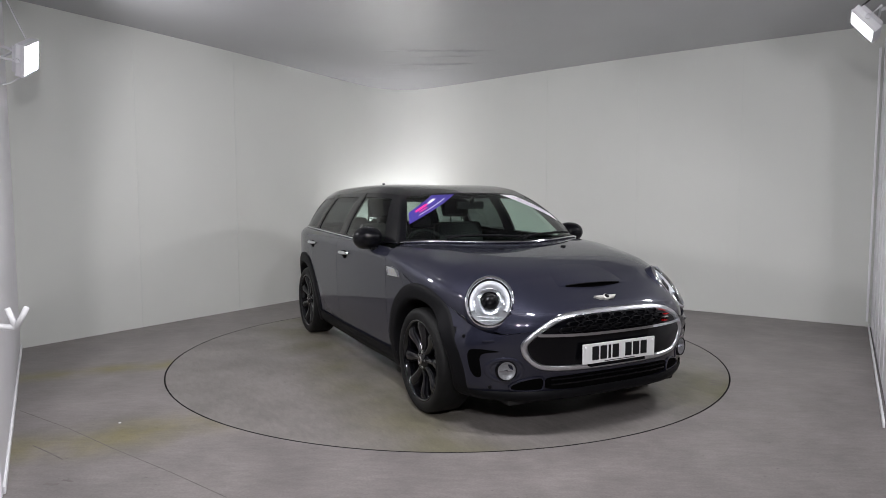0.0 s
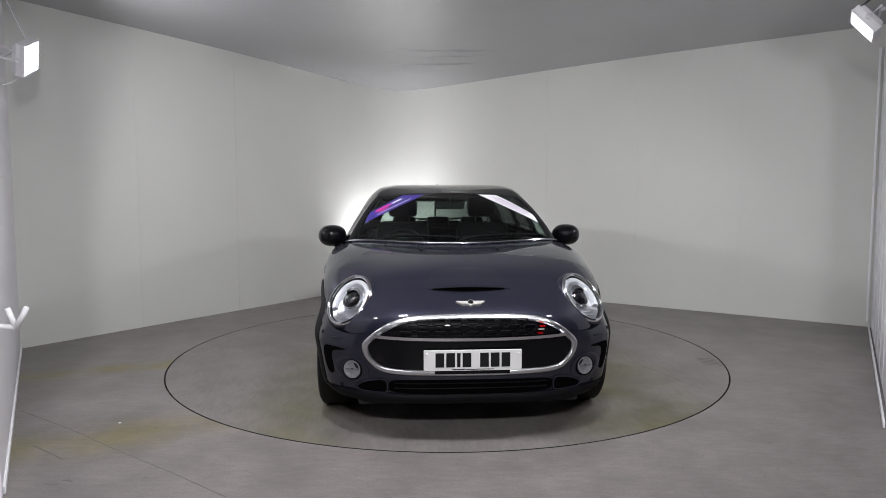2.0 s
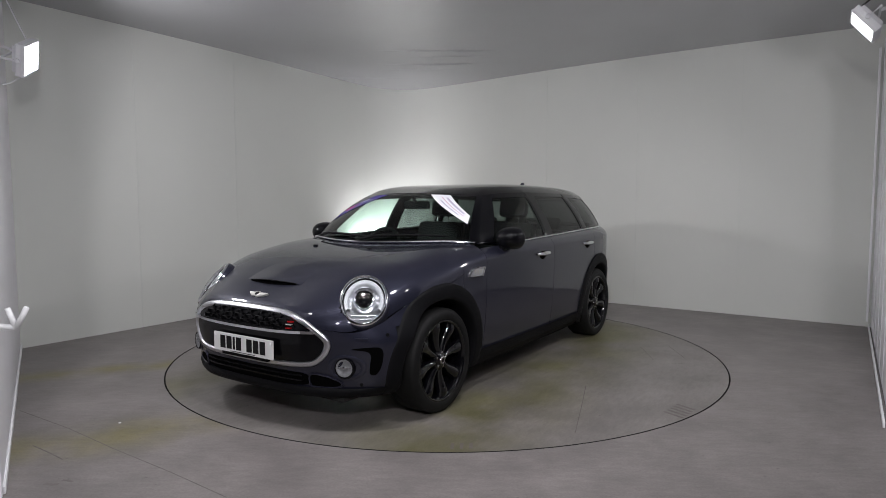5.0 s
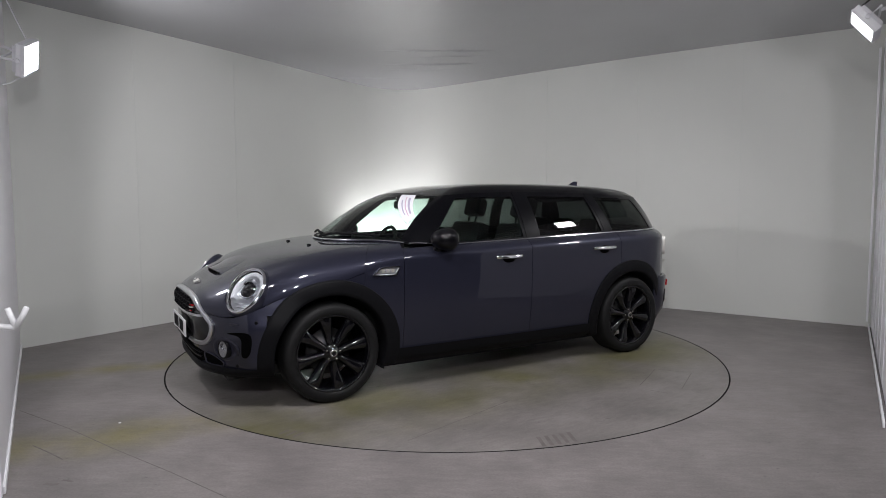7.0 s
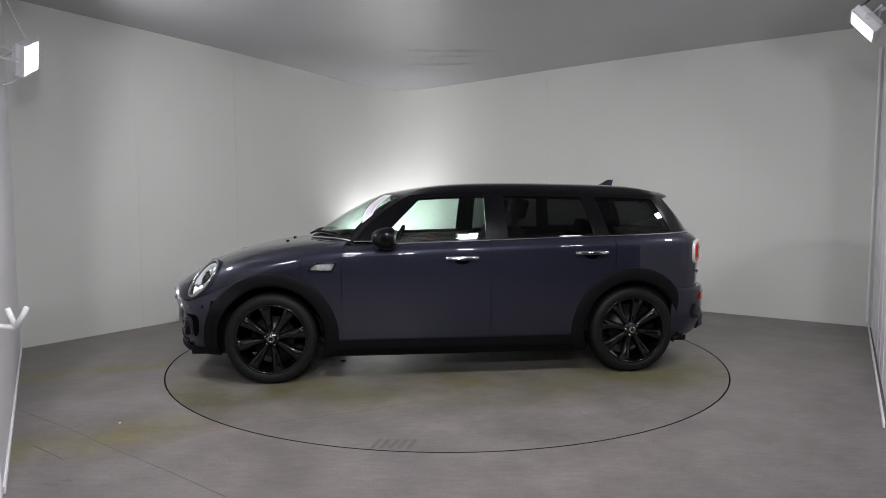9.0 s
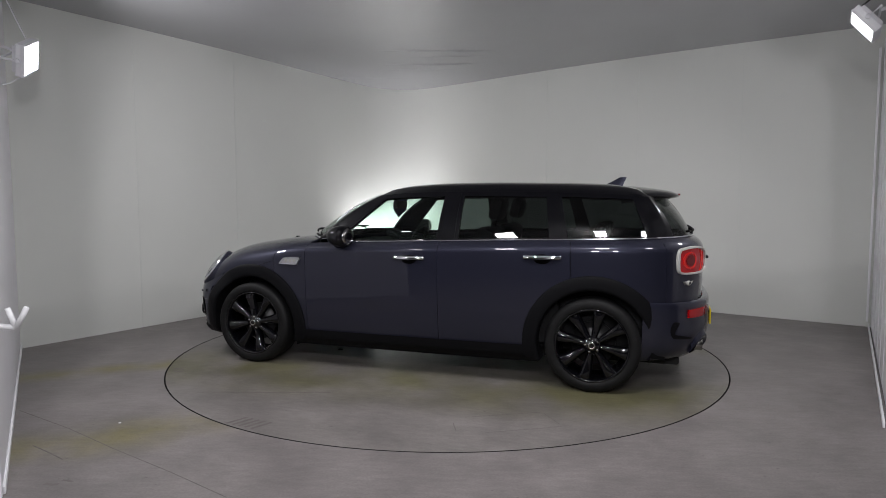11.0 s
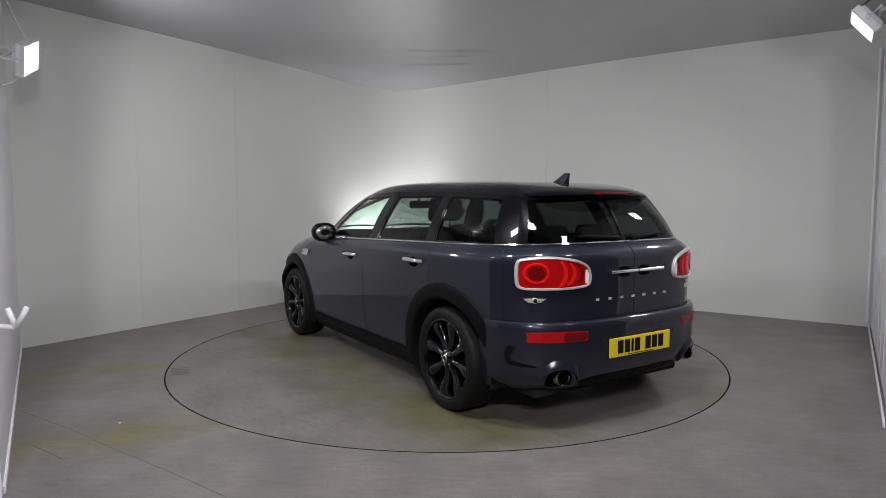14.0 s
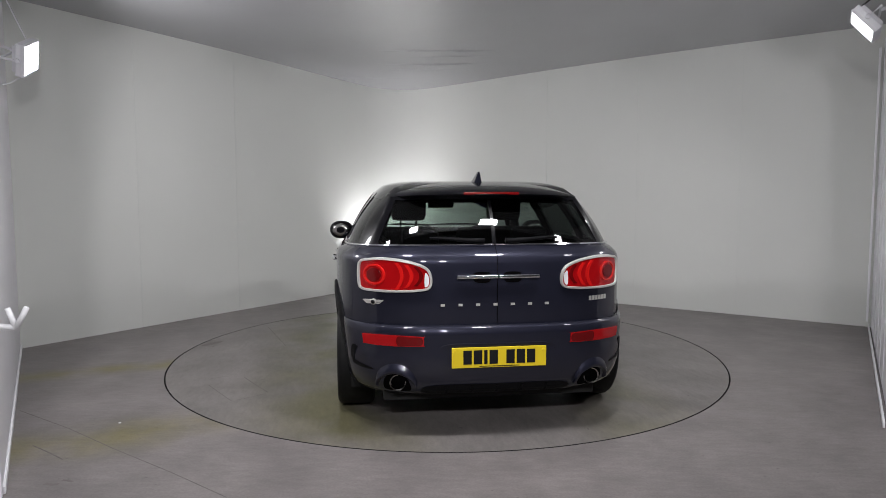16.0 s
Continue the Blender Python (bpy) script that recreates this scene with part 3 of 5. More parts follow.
def build_bumpers():
    # front
    rows = []
    for cx, cy in contour_points(2.2, 1.735, 0.02):
        col = []
        zt = widest_z(cx) - 2 * GAP
        for k in range(17):
            z = zt - (zt - 0.2) * k / 16
            col.append(flank(cx, cy, z))
        col.append(flank(cx, cy, 0.19, -0.05))
        rows.append(col)
    cut_lamps(across("front_bumper", rows, M_PAINT))
    lip = []
    for cx, cy in contour_points(2.2, 1.70, 0.03):
        k = 0.15 + 0.85 * step(1.74, 1.98, cx)
        lip.append([flank(cx, cy, z, p * k) for z, p in ((0.262, 0.010), (0.25, 0.022), (0.225, 0.026), (0.208, 0.020), (0.2, 0.0), (0.2, -0.10))])
    across("front_lip", lip, M_PLASTIC, "black plastic lower lip", 0)
    # rear, standing out from the tail
    rows = []
    for cx, cy in reversed(contour_points(-1.66, -2.2, 0.025)):
        rows.append([flank(cx, cy, z, bumper_out(cx, cy, z, p)) for z, p in BUMPER])
    across("rear_bumper", rows, M_PAINT)


def build_flares():
    for c, sgn in ((WHEEL_X, 1), (-WHEEL_X, -1)):
        rows = []
        for k in range(57):
            a = math.radians((-14 if sgn > 0 else -20) + (214 if sgn > 0 else 211) * k / 56)
            row = []
            for rho, proud in ((0.478, -0.004), (0.474, 0.010), (0.462, 0.014), (0.43, 0.015), (0.40, 0.015), (0.385, 0.013), (0.376, 0.004), (0.374, -0.06), (0.374, -0.12)):
                x, z = c + rho * math.cos(a), WHEEL_Z + rho * math.sin(a)
                z = max(z, 0.19)
                row.append(Vector((x, side_y(x, min(z, widest_z(x))) - 0.0 + proud - (max(0, z - widest_z(x))) * 0.3, z)))
            rows.append(row)
        both_sides("arch_flare", rows, M_PLASTIC, "black plastic wheel arch flare", 0)
        rows = [[(c + 0.386 * math.cos(a), y, WHEEL_Z + 0.386 * math.sin(a)) for y in (0.52, 0.7, 0.8)] for a in np.radians(np.linspace(-18, 198, 30))]
        both_sides("arch_liner", [[Vector(p) for p in r] for r in rows], M_DARKGAP, thick=0)
        for s in (1, -1):
            part("arch_wall", cbox((c - 0.4, s * 0.52 - 0.01, 0.2), (c + 0.4, s * 0.52 + 0.01, 0.75)), M_DARKGAP, CAR)


# ---------- car: glasshouse ----------
def roof_point(u):
    """Roof edge, u from 0 (front middle) through 1 (front corner), 2 (rear corner), 3 (rear middle)."""
    if u <= 1:
        y = 0.565 * u
        return Vector((0.495 - 0.165 * u ** 1.8, y, 1.362 - 0.022 * u ** 2))
    if u <= 2:
        t = u - 1
        x = 0.33 + (-1.68 - 0.33) * t
        y = smooth_interp(x, [(-1.68, 0.565), (-1.50, 0.592), (-1.2, 0.618), (-0.5, 0.628), (0.0, 0.615), (0.22, 0.588), (0.33, 0.565)])
        z = smooth_interp(x, [(-1.68, 1.325), (-1.40, 1.345), (-1.0, 1.358), (-0.4, 1.366), (0.1, 1.358), (0.33, 1.34)])
        return Vector((x, y, z))
    t = u - 2
    y = 0.560 * (1 - t)
    return Vector((-1.68 - 0.10 * (1 - (1 - t) ** 2.2), y, 1.325 + 0.018 * t))


def belt_point(u):
    if u <= 1:
        y = 0.775 * u
        x = cowl_x(y)
        hx = hub_of(max(x, XF))
        r = ((max(0.0, (x - XF)) / AF) ** NF + (y / BW) ** NF) ** (1 / NF)
        return Vector((x, y, crest(x) - fall(r, x) + 0.004))
    if u <= 2:
        t = u - 1
        x0 = cowl_x(0.775)
        x = x0 + (-1.80 - x0) * t
        k = min(1.0, t / 0.12)
        k = k * k * (3 - 2 * k)
        if x < XR:
            return Vector((x, BELT * contour_y(XR - (XR - x) / BELT), crest(x) - fall(BELT, x)))
        y = contour_y(x) * BELT * k + 0.775 * (1 - k)
        return Vector((x, y, crest(x) - fall(y / contour_y(x), x) + 0.004 * (1 - k)))
    t = u - 2
    y1 = BELT * contour_y(XR - 0.8 / BELT)
    y = y1 * (1 - t)
    q = max(0.0, 1 - (y / BELT / BW) ** NR)
    x = XR - BELT * AR * q ** (1 / NR)
    return Vector((x, y, crest(x) - fall(BELT, x)))


def u_of(x_low, x_top):
    """The pair of side positions for a slanted upright edge."""
    x0 = cowl_x(0.775)
    return 1 + (x_low - x0) / (-1.80 - x0), 1 + (x_top - 0.33) / (-1.68 - 0.33)


def house(ub, ut, w, push=0.0):
    """A point of the glasshouse between belt and roof edge."""
    a, b = belt_point(ub), roof_point(ut)
    p = a.lerp(b, w)
    d = Vector((0.0, 1.0, 0.35)) if 1.02 < ub < 1.98 else (Vector((0.6, 0, 0.8)) if ub <= 1.02 else Vector((-1, 0, 0.3)))
    bulge = (0.032 if ub <= 1.02 else 0.018) * 4 * w * (1 - w)
    return p + d.normalized() * (bulge + push)


def strip(e0, e1, w0, w1, nu=8, nw=8, push=0.0):
    """A patch of the glasshouse: e0, e1 are (lower u, upper u) pairs."""
    rows = []
    for i in range(nu + 1):
        t = i / nu
        ub, ut = e0[0] + (e1[0] - e0[0]) * t, e0[1] + (e1[1] - e0[1]) * t
        rows.append([house(ub, ut, w0 + (w1 - w0) * j / nw, push) for j in range(nw + 1)])
    return rows


def framed(name, e0, e1, material, frame_material, mx=0.05, wlow=0.05, whigh=0.90, nu=10, pane_name="pane", label=""):
    """A window with a dark surround: the pane sits slightly below its frame."""
    def mid(t):
        return (e0[0] + (e1[0] - e0[0]) * t, e0[1] + (e1[1] - e0[1]) * t)
    a, b = mid(mx), mid(1 - mx)
    pane = both_sides(pane_name, strip(a, b, wlow, whigh, nu, 8, -0.004), material, label, 0)
    for p in pane:
        p.visible_shadow = True
    # frame as one ring of four strips
    bms = []
    for pts in (strip(e0, a, 0, 1, 2, 10), strip(b, e1, 0, 1, 2, 10), strip(a, b, 0, wlow, nu, 2), strip(a, b, whigh, 1, nu, 2)):
        bms.append(pts)
    for m in (False, True):
        bm = bmesh.new()
        for pts in bms:
            sheet(mirrored(pts) if m else pts, bm)
        tidy(bm)
        ob = part(name, bm, frame_material, CAR)
        s = sum(p.normal.y * p.area * (1 if p.center.y > 0 else -1) for p in ob.data.polygons)
        if s < 0:
            ob.data.flip_normals()
        solid(ob, 0.02)


def build_glasshouse():
    E = {k: u_of(*v) for k, v in dict(a0=(0.735, 0.325), a1=(0.62, 0.25), b0=(-0.245, -0.245), b1=(-0.352, -0.352), c0=(-1.065, -1.005), c1=(-1.145, -1.07), d1=(-1.70, -1.58), d2=(-1.799, -1.679)).items()}
    # windscreen with black border
    scr = strip((0, 0), (0.94, 0.94), 0.03, 0.955, 14, 10)
    across("windscreen", scr, M_GLASS, thick=0)
    pil = strip((0.94, 0.94), (1.0, 1.0), 0.0, 1.0, 3, 10, 0.002)
    p2 = strip((1.0, 1.0), E["a1"], 0.0, 1.0, 4, 10, 0.002)
    both_sides("front_pillar", pil + p2[1:], M_BLACK, thick=0.02)
    across("screen_top_band", strip((0, 0), (0.94, 0.94), 0.955, 1.0, 14, 2), M_BLACK)
    framed("front_window_frame", E["a1"], E["b0"], M_GLASS, M_BLACK, 0.035, 0.05, 0.90, 12, "front_window")
    both_sides("centre_pillar", strip(E["b0"], E["b1"], 0, 1, 2, 8, 0.003), M_BLACK, thick=0.02)
    framed("rear_window_frame", E["b1"], E["c0"], M_TINT, M_BLACK, 0.04, 0.05, 0.90, 12, "rear_side_window")
    both_sides("rear_pillar", strip(E["c0"], E["c1"], 0, 1, 2, 8, 0.003), M_BLACK, thick=0.02)
    framed("quarter_window_frame", E["c1"], E["d1"], M_TINT, M_BLACK, 0.03, 0.05, 0.90, 12, "quarter_window")
    both_sides("tail_pillar", strip(E["d1"], (2.06, 2.06), 0, 1, 8, 8), M_BLACK, thick=0.02)
    # tail windows
    both_sides("tail_window", strip((2.06, 2.06), (2.985, 2.985), 0.04, 0.92, 12, 8, -0.002), M_TAILGLASS, thick=0)
    both_sides("tail_window_surround", strip((2.06, 2.06), (3.0, 3.0), 0.92, 1.0, 12, 3), M_BLACK)
    both_sides("tail_window_foot", strip((2.06, 2.06), (3.0, 3.0), 0.0, 0.04, 12, 1), M_BLACK)
    across("tail_window_split", strip((2.985, 2.985), (3.0, 3.0), 0.04, 0.92, 1, 6), M_BLACK)
    # roof
    rows = []
    for k in range(61):
        u = 3 * k / 60
        e = roof_point(u)
        row = []
        cxr = -0.65
        for j in range(13):
            q = 1 - j / 12
            p = Vector((cxr + (e.x - cxr) * q, e.y * q, 0))
            top = smooth_interp(p.x, [(-1.9, 1.372), (-1.5, 1.418), (-0.9, 1.437), (-0.3, 1.441), (0.1, 1.428), (0.35, 1.400), (0.495, 1.368)])
            p.z = e.z + (max(top, e.z + 0.004) - e.z) * (1 - q ** 7) ** 0.65
            row.append(p)
        rows.append(row)
    across("roof", rows, M_BLACK, "gloss black roof", 0.02, Vector((-0.6, 0, 0.9)))
    # spoiler over the tail windows
    sp = []
    for k in range(17):
        f = k / 16
        y = 0.575 * f
        sw = f ** 3.0 * 0.27
        z = 1.352 - 0.012 * f ** 2.5
        e = f ** 4
        sp.append([Vector((-1.52 + sw * 0.3, y, z + 0.060 - 0.050 * e)), Vector((-1.68 + sw * 0.7, y, z + 0.043 - 0.034 * e)), Vector((-1.83 + sw, y, z + 0.018 - 0.012 * e)), Vector((-1.885 + sw, y, z - 0.004)),
                   Vector((-1.898 + sw, y, z - 0.014)), Vector((-1.888 + sw, y, z - 0.028)), Vector((-1.80 + sw, y, z - 0.048)), Vector((-1.66 + sw * 0.6, y, z - 0.062))])
    sp.append([Vector((p.x + 0.01, 0.588, 1.318)) for p in sp[-1]])
    across("spoiler", sp, M_BLACK, "gloss black roof spoiler", 0)


build_shell()
build_bumpers()
build_flares()
build_glasshouse()

# ---------- car: places on the skin ----------
def skin_front(y, z, proud=0.0):
    """The point of the nose at lateral y and height z, moved outwards by proud."""
    def surf(x):
        r = ((max(0.0, x - XF) / AF) ** NF + (abs(y) / BW) ** NF) ** (1 / NF)
        return crest(x) - fall(r, x)
    cx = contour_x(y, True)
    if z <= widest_z(cx):
        p = flank(cx, abs(y), z, proud)
        return Vector((p.x, p.y if y >= 0 else -p.y, z))
    lo, hi = XF, cx
    for _ in range(40):
        m = (lo + hi) / 2
        if surf(m) > z:
            lo = m
        else:
            hi = m
    p = Vector((lo, y, z))
    e = 0.004
    dzx = (surf(lo + e) - surf(lo - e)) / (2 * e)
    n = Vector((-dzx, 0, 1)).normalized()
    n = (n + 0.6 * Vector((outward(cx, abs(y)).x, math.copysign(outward(cx, abs(y)).y, y), 0))).normalized()
    return p + n * proud


def skin_rear(y, z, proud=0.0):
    cx = contour_x(y, False)
    zw = widest_z(cx)
    if z <= zw:
        p = flank(cx, abs(y), z, proud)
    else:
        r = reach(z, cx)
        p = Vector((XR + r * (cx - XR), abs(y) * 1.0, z)) + outward(cx, abs(y)) * proud
    return Vector((p.x, p.y if y >= 0 else -p.y, z))


def skin_bonnet(x, y, up=0.0):
    r = ((max(0.0, x - XF) / AF) ** NF + (abs(y) / BW) ** NF) ** (1 / NF)
    return Vector((x, y, crest(x) - fall(r, x) + up))


def loop(points, n=8):
    """A closed smooth curve through points of a plane."""
    out = []
    m = len(points)
    for i in range(m):
        p0, p1, p2, p3 = (points[(i + k - 1) % m] for k in range(4))
        for j in range(n):
            t = j / n
            out.append(tuple(0.5 * (2 * b + (c - a) * t + (2 * a - 5 * b + 4 * c - d) * t * t + (3 * b - a - 3 * c + d) * t ** 3) for a, b, c, d in zip(p0, p1, p2, p3)))
    return out


def scaled(pts, cy, cz, off):
    """The loop moved inwards by off."""
    out = []
    n = len(pts)
    for i, (y, z) in enumerate(pts):
        a, b = pts[i - 1], pts[(i + 1) % n]
        ty, tz = b[0] - a[0], b[1] - a[1]
        l = math.hypot(ty, tz) or 1
        ny, nz = -tz / l, ty / l
        if (cy - y) * ny + (cz - z) * nz < 0:
            ny, nz = -ny, -nz
        out.append((y + ny * off, z + nz * off))
    return out


def ring_part(name, pts, cy, cz, width, depth, skin, material, parent, base=-0.006, label="", mirror=False):
    """A raised frame that follows a loop over the skin."""
    rows = []
    prof = ((0, base), (0.0, depth * 0.6), (0.22, depth), (0.78, depth), (1.0, depth * 0.5), (1.0, base))
    lays = [scaled(pts, cy, cz, width * f) for f, d in prof]
    for i in range(len(pts)):
        row = []
        for (f, d), l in zip(prof, lays):
            y, z = l[i]
            row.append(skin(-y if mirror else y, z, d))
        rows.append(row)
    return part(name, tidy(sheet(rows, close=True)), material, parent, label)


def fill_part(name, pts, cy, cz, depth, skin, material, parent, n=10, label="", mirror=False, edge=-0.01):
    """A pad that fills a loop over the skin."""
    rows = []
    for y, z in pts:
        row = [skin(-y if mirror else y, z, edge)]
        for k in range(n + 1):
            f = 1 - k / n
            yy, zz = cy + (y - cy) * f, cz + (z - cz) * f
            row.append(skin(-yy if mirror else yy, zz, depth))
        rows.append(row)
    return part(name, tidy(sheet(rows, close=True)), material, parent, label)


def bar_part(name, y0, y1, z0, z1, d0, d1, skin, material, parent, n=12, label="", bow=0.0):
    """A bar laid over the skin between y0 and y1."""
    rows = []
    for k in range(n + 1):
        y = y0 + (y1 - y0) * k / n
        b = bow * (2 * k / n - 1) ** 2
        rows.append([skin(y, z + b, d) for z, d in ((z0, d0), (z0, d1), (z1, d1), (z1, d0), (z0, d0))])
    bm = sheet(rows)
    bmesh.ops.remove_doubles(bm, verts=bm.verts, dist=1e-5)
    bmesh.ops.holes_fill(bm, edges=[e for e in bm.edges if e.is_boundary])
    bmesh.ops.recalc_face_normals(bm, faces=bm.faces)
    return part(name, bm, material, parent, label, smooth=False)


def plate_part(name, m, w, h, plate_material, parent, label):
    """A number plate: a bevelled plate with plain bars where characters stand, and two screws."""
    p = part(name, cbox((-w / 2, -h / 2, -0.006), (w / 2, h / 2, 0.004), 0.003), plate_material, parent, label, smooth=False)
    p.matrix_local = m
    x = -0.198
    for k, wd in enumerate((0.046, 0.046, 0.018, 0.046, 0.0, 0.046, 0.046, 0.046)):
        if wd:
            part("character_bar", cbox((x, -0.036, 0.003), (x + wd, 0.040, 0.0055)), M_INK, p, smooth=False)
            x += wd + 0.011
        else:
            x += 0.036
    part("foot_line", cbox((-0.11, -0.050, 0.003), (0.11, -0.046, 0.005)), M_INK, p, smooth=False)
    for s in (-1, 1):
        sc = part("screw", lathe([(0, 0.008), (0.006, 0.007), (0.008, 0.003)], "z", 12), M_WHITEBIT if plate_material is M_PLATE_W else plate_material, p)
        sc.matrix_local = pose(s * 0.243, 0.035, 0)
    return p


def winged_badge(m, size, parent):
    bd = part("badge", lathe([(0, 0.010), (0.30, 0.010), (0.42, 0.012), (0.50, 0.006), (0.5, -0.02)], "z", 28), M_PALE, parent, "chrome winged badge, plain shape")
    bd.matrix_local = m @ Matrix.Diagonal((size * 0.48, size * 0.48, 1, 1))
    core = part("badge_core", lathe([(0, 0.0135), (0.34, 0.0125), (0.36, 0.008)], "z", 28), M_INK, bd)
    for s in (-1, 1):
        bm = bmesh.new()
        for k in range(3):
            h = 0.22 - 0.05 * k
            yy = 0.32 - 0.25 * k
            L = 1.9 - 0.28 * k
            vs = [bm.verts.new((s * x, y, z)) for z in (-0.01, 0.007) for x, y in ((0.42, yy - h), (L - 0.25, yy - h), (L, yy), (0.42, yy))]
            for q in ((0, 1, 2, 3), (4, 5, 6, 7), (0, 1, 5, 4), (1, 2, 6, 5), (2, 3, 7, 6), (3, 0, 4, 7)):
                bm.faces.new([vs[i] for i in q])
        bmesh.ops.recalc_face_normals(bm, faces=bm.faces)
        part("badge_wing", bm, M_PALE, bd, smooth=False)
    return bd


# ---------- car: nose ----------
GRILLE = [(0.0, 0.722), (0.20, 0.719), (0.34, 0.702), (0.44, 0.655), (0.515, 0.585), (0.55, 0.525), (0.535, 0.455), (0.485, 0.40), (0.41, 0.378), (0.25, 0.370), (0.0, 0.366),
          (-0.25, 0.370), (-0.41, 0.378), (-0.485, 0.40), (-0.535, 0.455), (-0.55, 0.525), (-0.515, 0.585), (-0.44, 0.655), (-0.34, 0.702), (-0.20, 0.719)]


def build_grille():
    pts = loop([(y * 1.06, z if z < 0.54 else 0.54 + (z - 0.54) * 0.87) for y, z in GRILLE], 6)
    g = fill_part("grille", scaled(pts, 0, 0.54, 0.012), 0, 0.54, 0.006, skin_front, M_BLACK, CAR, 14, "gloss black radiator grille insert")
    ring_part("grille_surround", pts, 0, 0.54, 0.030, 0.017, skin_front, M_SATIN, g, label="satin chrome grille surround")
    bar_part("grille_bar", -0.510, 0.510, 0.563, 0.579, 0.0, 0.028, skin_front, M_CHROME, g, 28, "chrome grille bar", 0.012)
    # flattened six-sided mesh cells above the bar
    for row, z in enumerate((0.602, 0.630, 0.657)):
        half = (0.43, 0.40, 0.35)[row]
        w = 0.088
        n = int(2 * half / w)
        for k in range(n):
            yc = (k - (n - 1) / 2) * w + (0.0 if row % 2 else 0.0)
            yc += w / 2 if (row % 2) and k < n - 1 else 0
            if row % 2 and k == n - 1:
                continue
            hx = [(-0.040, 0), (-0.028, 0.0125), (0.028, 0.0125), (0.040, 0), (0.028, -0.0125), (-0.028, -0.0125)]
            rows = []
            for y, zz in hx:
                rows.append([skin_front(yc + y * f, z + zz * f, d) for f, d in ((1.06, 0.0), (1.06, 0.018), (0.84, 0.020), (0.80, 0.0))])
            part("mesh_cell", tidy(sheet(rows, close=True)), M_PLASTIC, g, smooth=False)
    # small sport letter drawn as plain slanted marks
    for y, z, mt in ((0.345, 0.595, M_RED), (0.352, 0.612, M_PALE), (0.359, 0.629, M_RED)):
        bar_part("sport_mark", y, y + 0.030, z, z + 0.007, 0.0, 0.026, skin_front, mt, g, 3)
    p = plate_part("number_plate", Matrix(((0, 0, 1, 2.135), (1, 0, 0, 0), (0, 1, 0, 0.462), (0, 0, 0, 1))), 0.52, 0.111, M_PLATE_W, g, "white front number plate")
    part("plate_holder", cbox((2.08, -0.20, 0.385), (2.129, 0.20, 0.408), 0.004), M_PLASTIC, g)


def build_nose_openings():
    low = loop([(0.0, 0.342), (0.25, 0.342), (0.42, 0.338), (0.455, 0.315), (0.44, 0.275), (0.25, 0.262), (0.0, 0.26), (-0.25, 0.262), (-0.44, 0.275), (-0.455, 0.315), (-0.42, 0.338), (-0.25, 0.342)], 4)
    # intakes are pads on the skin; near-black colour paints their shaded depth
    o = fill_part("lower_intake", low, 0, 0.30, 0.004, skin_front, M_CAVITY_SHADE, CAR, 6, "lower air intake, a flat pad with its depth painted black")
    bar_part("intake_slat", -0.42, 0.42, 0.295, 0.302, 0.0, 0.016, skin_front, M_BLACK, o, 20)
    bar_part("intake_slat", -0.42, 0.42, 0.322, 0.329, 0.0, 0.014, skin_front, M_PLASTIC, o, 20)
    for s in (False, True):
        side = loop([(0.475, 0.335), (0.56, 0.325), (0.62, 0.295), (0.61, 0.27), (0.50, 0.268), (0.468, 0.28)], 4)
        so = fill_part("side_intake", side, 0.54, 0.30, 0.004, skin_front, M_CAVITY_SHADE, CAR, 5, "side air intake, a flat pad with its depth painted black", mirror=s)
        ring_part("intake_rim", scaled(side, 0.54, 0.30, -0.010), 0.54, 0.30, 0.012, 0.010, skin_front, M_PAINT, so, mirror=s)
        # the slot is not cut in: a near-black pad paints its shade
        rec = loop([(0.665, 0.487), (0.71, 0.497), (0.746, 0.496), (0.758, 0.470), (0.758, 0.42), (0.752, 0.37), (0.740, 0.340), (0.724, 0.347), (0.724, 0.40), (0.725, 0.450), (0.710, 0.476)], 5)
        r = fill_part("fog_lamp_recess", rec, 0.740, 0.484, 0.003, skin_front, M_CAVITY_SHADE, CAR, 6, "air slot beside the fog lamp, its shade a flat black pad", mirror=s)
        bowl = loop([(0.640 + 0.076 * math.cos(a), 0.382 + 0.074 * math.sin(a)) for a in np.linspace(0, 2 * math.pi, 12, endpoint=False)], 3)
        ring_part("fog_lamp_bowl", bowl, 0.640, 0.382, 0.020, 0.006, skin_front, M_PAINT, r, label="rounded paint-coloured lip round the fog lamp", mirror=s)
        sg = -1 if s else 1
        c = skin_front(sg * 0.640, 0.382, 0.004)
        d = Vector((0.94, sg * 0.32, 0.03)).normalized()
        fm = Matrix.Translation(c) @ d.to_track_quat("Z", "Y").to_matrix().to_4x4()
        fog = part("fog_lamp", lathe([(0.060, -0.05), (0.059, 0.006), (0.055, 0.012), (0.050, 0.010), (0.048, 0.004)], "z", 32), M_BLACK, CAR, "round clear fog lamp")
        fog.matrix_local = fm
        part("reflector", lathe([(0.050, 0.008), (0.042, 0.007), (0.036, 0.003), (0.018, 0.001), (0.0, 0.001)], "z", 28), M_FOG, fog)
        part("lens", lathe([(0.0, 0.021), (0.02, 0.020), (0.038, 0.015), (0.051, 0.008)], "z", 28), M_LENS, fog)
        part("shade_bar", cbox((-0.046, -0.003, 0.0), (0.046, 0.003, 0.006)), M_CHROME, fog, smooth=False)
        part("bulb_cover", lathe([(0.0, 0.010), (0.008, 0.008), (0.011, -0.014)], "z", 16), M_CHROME, fog)


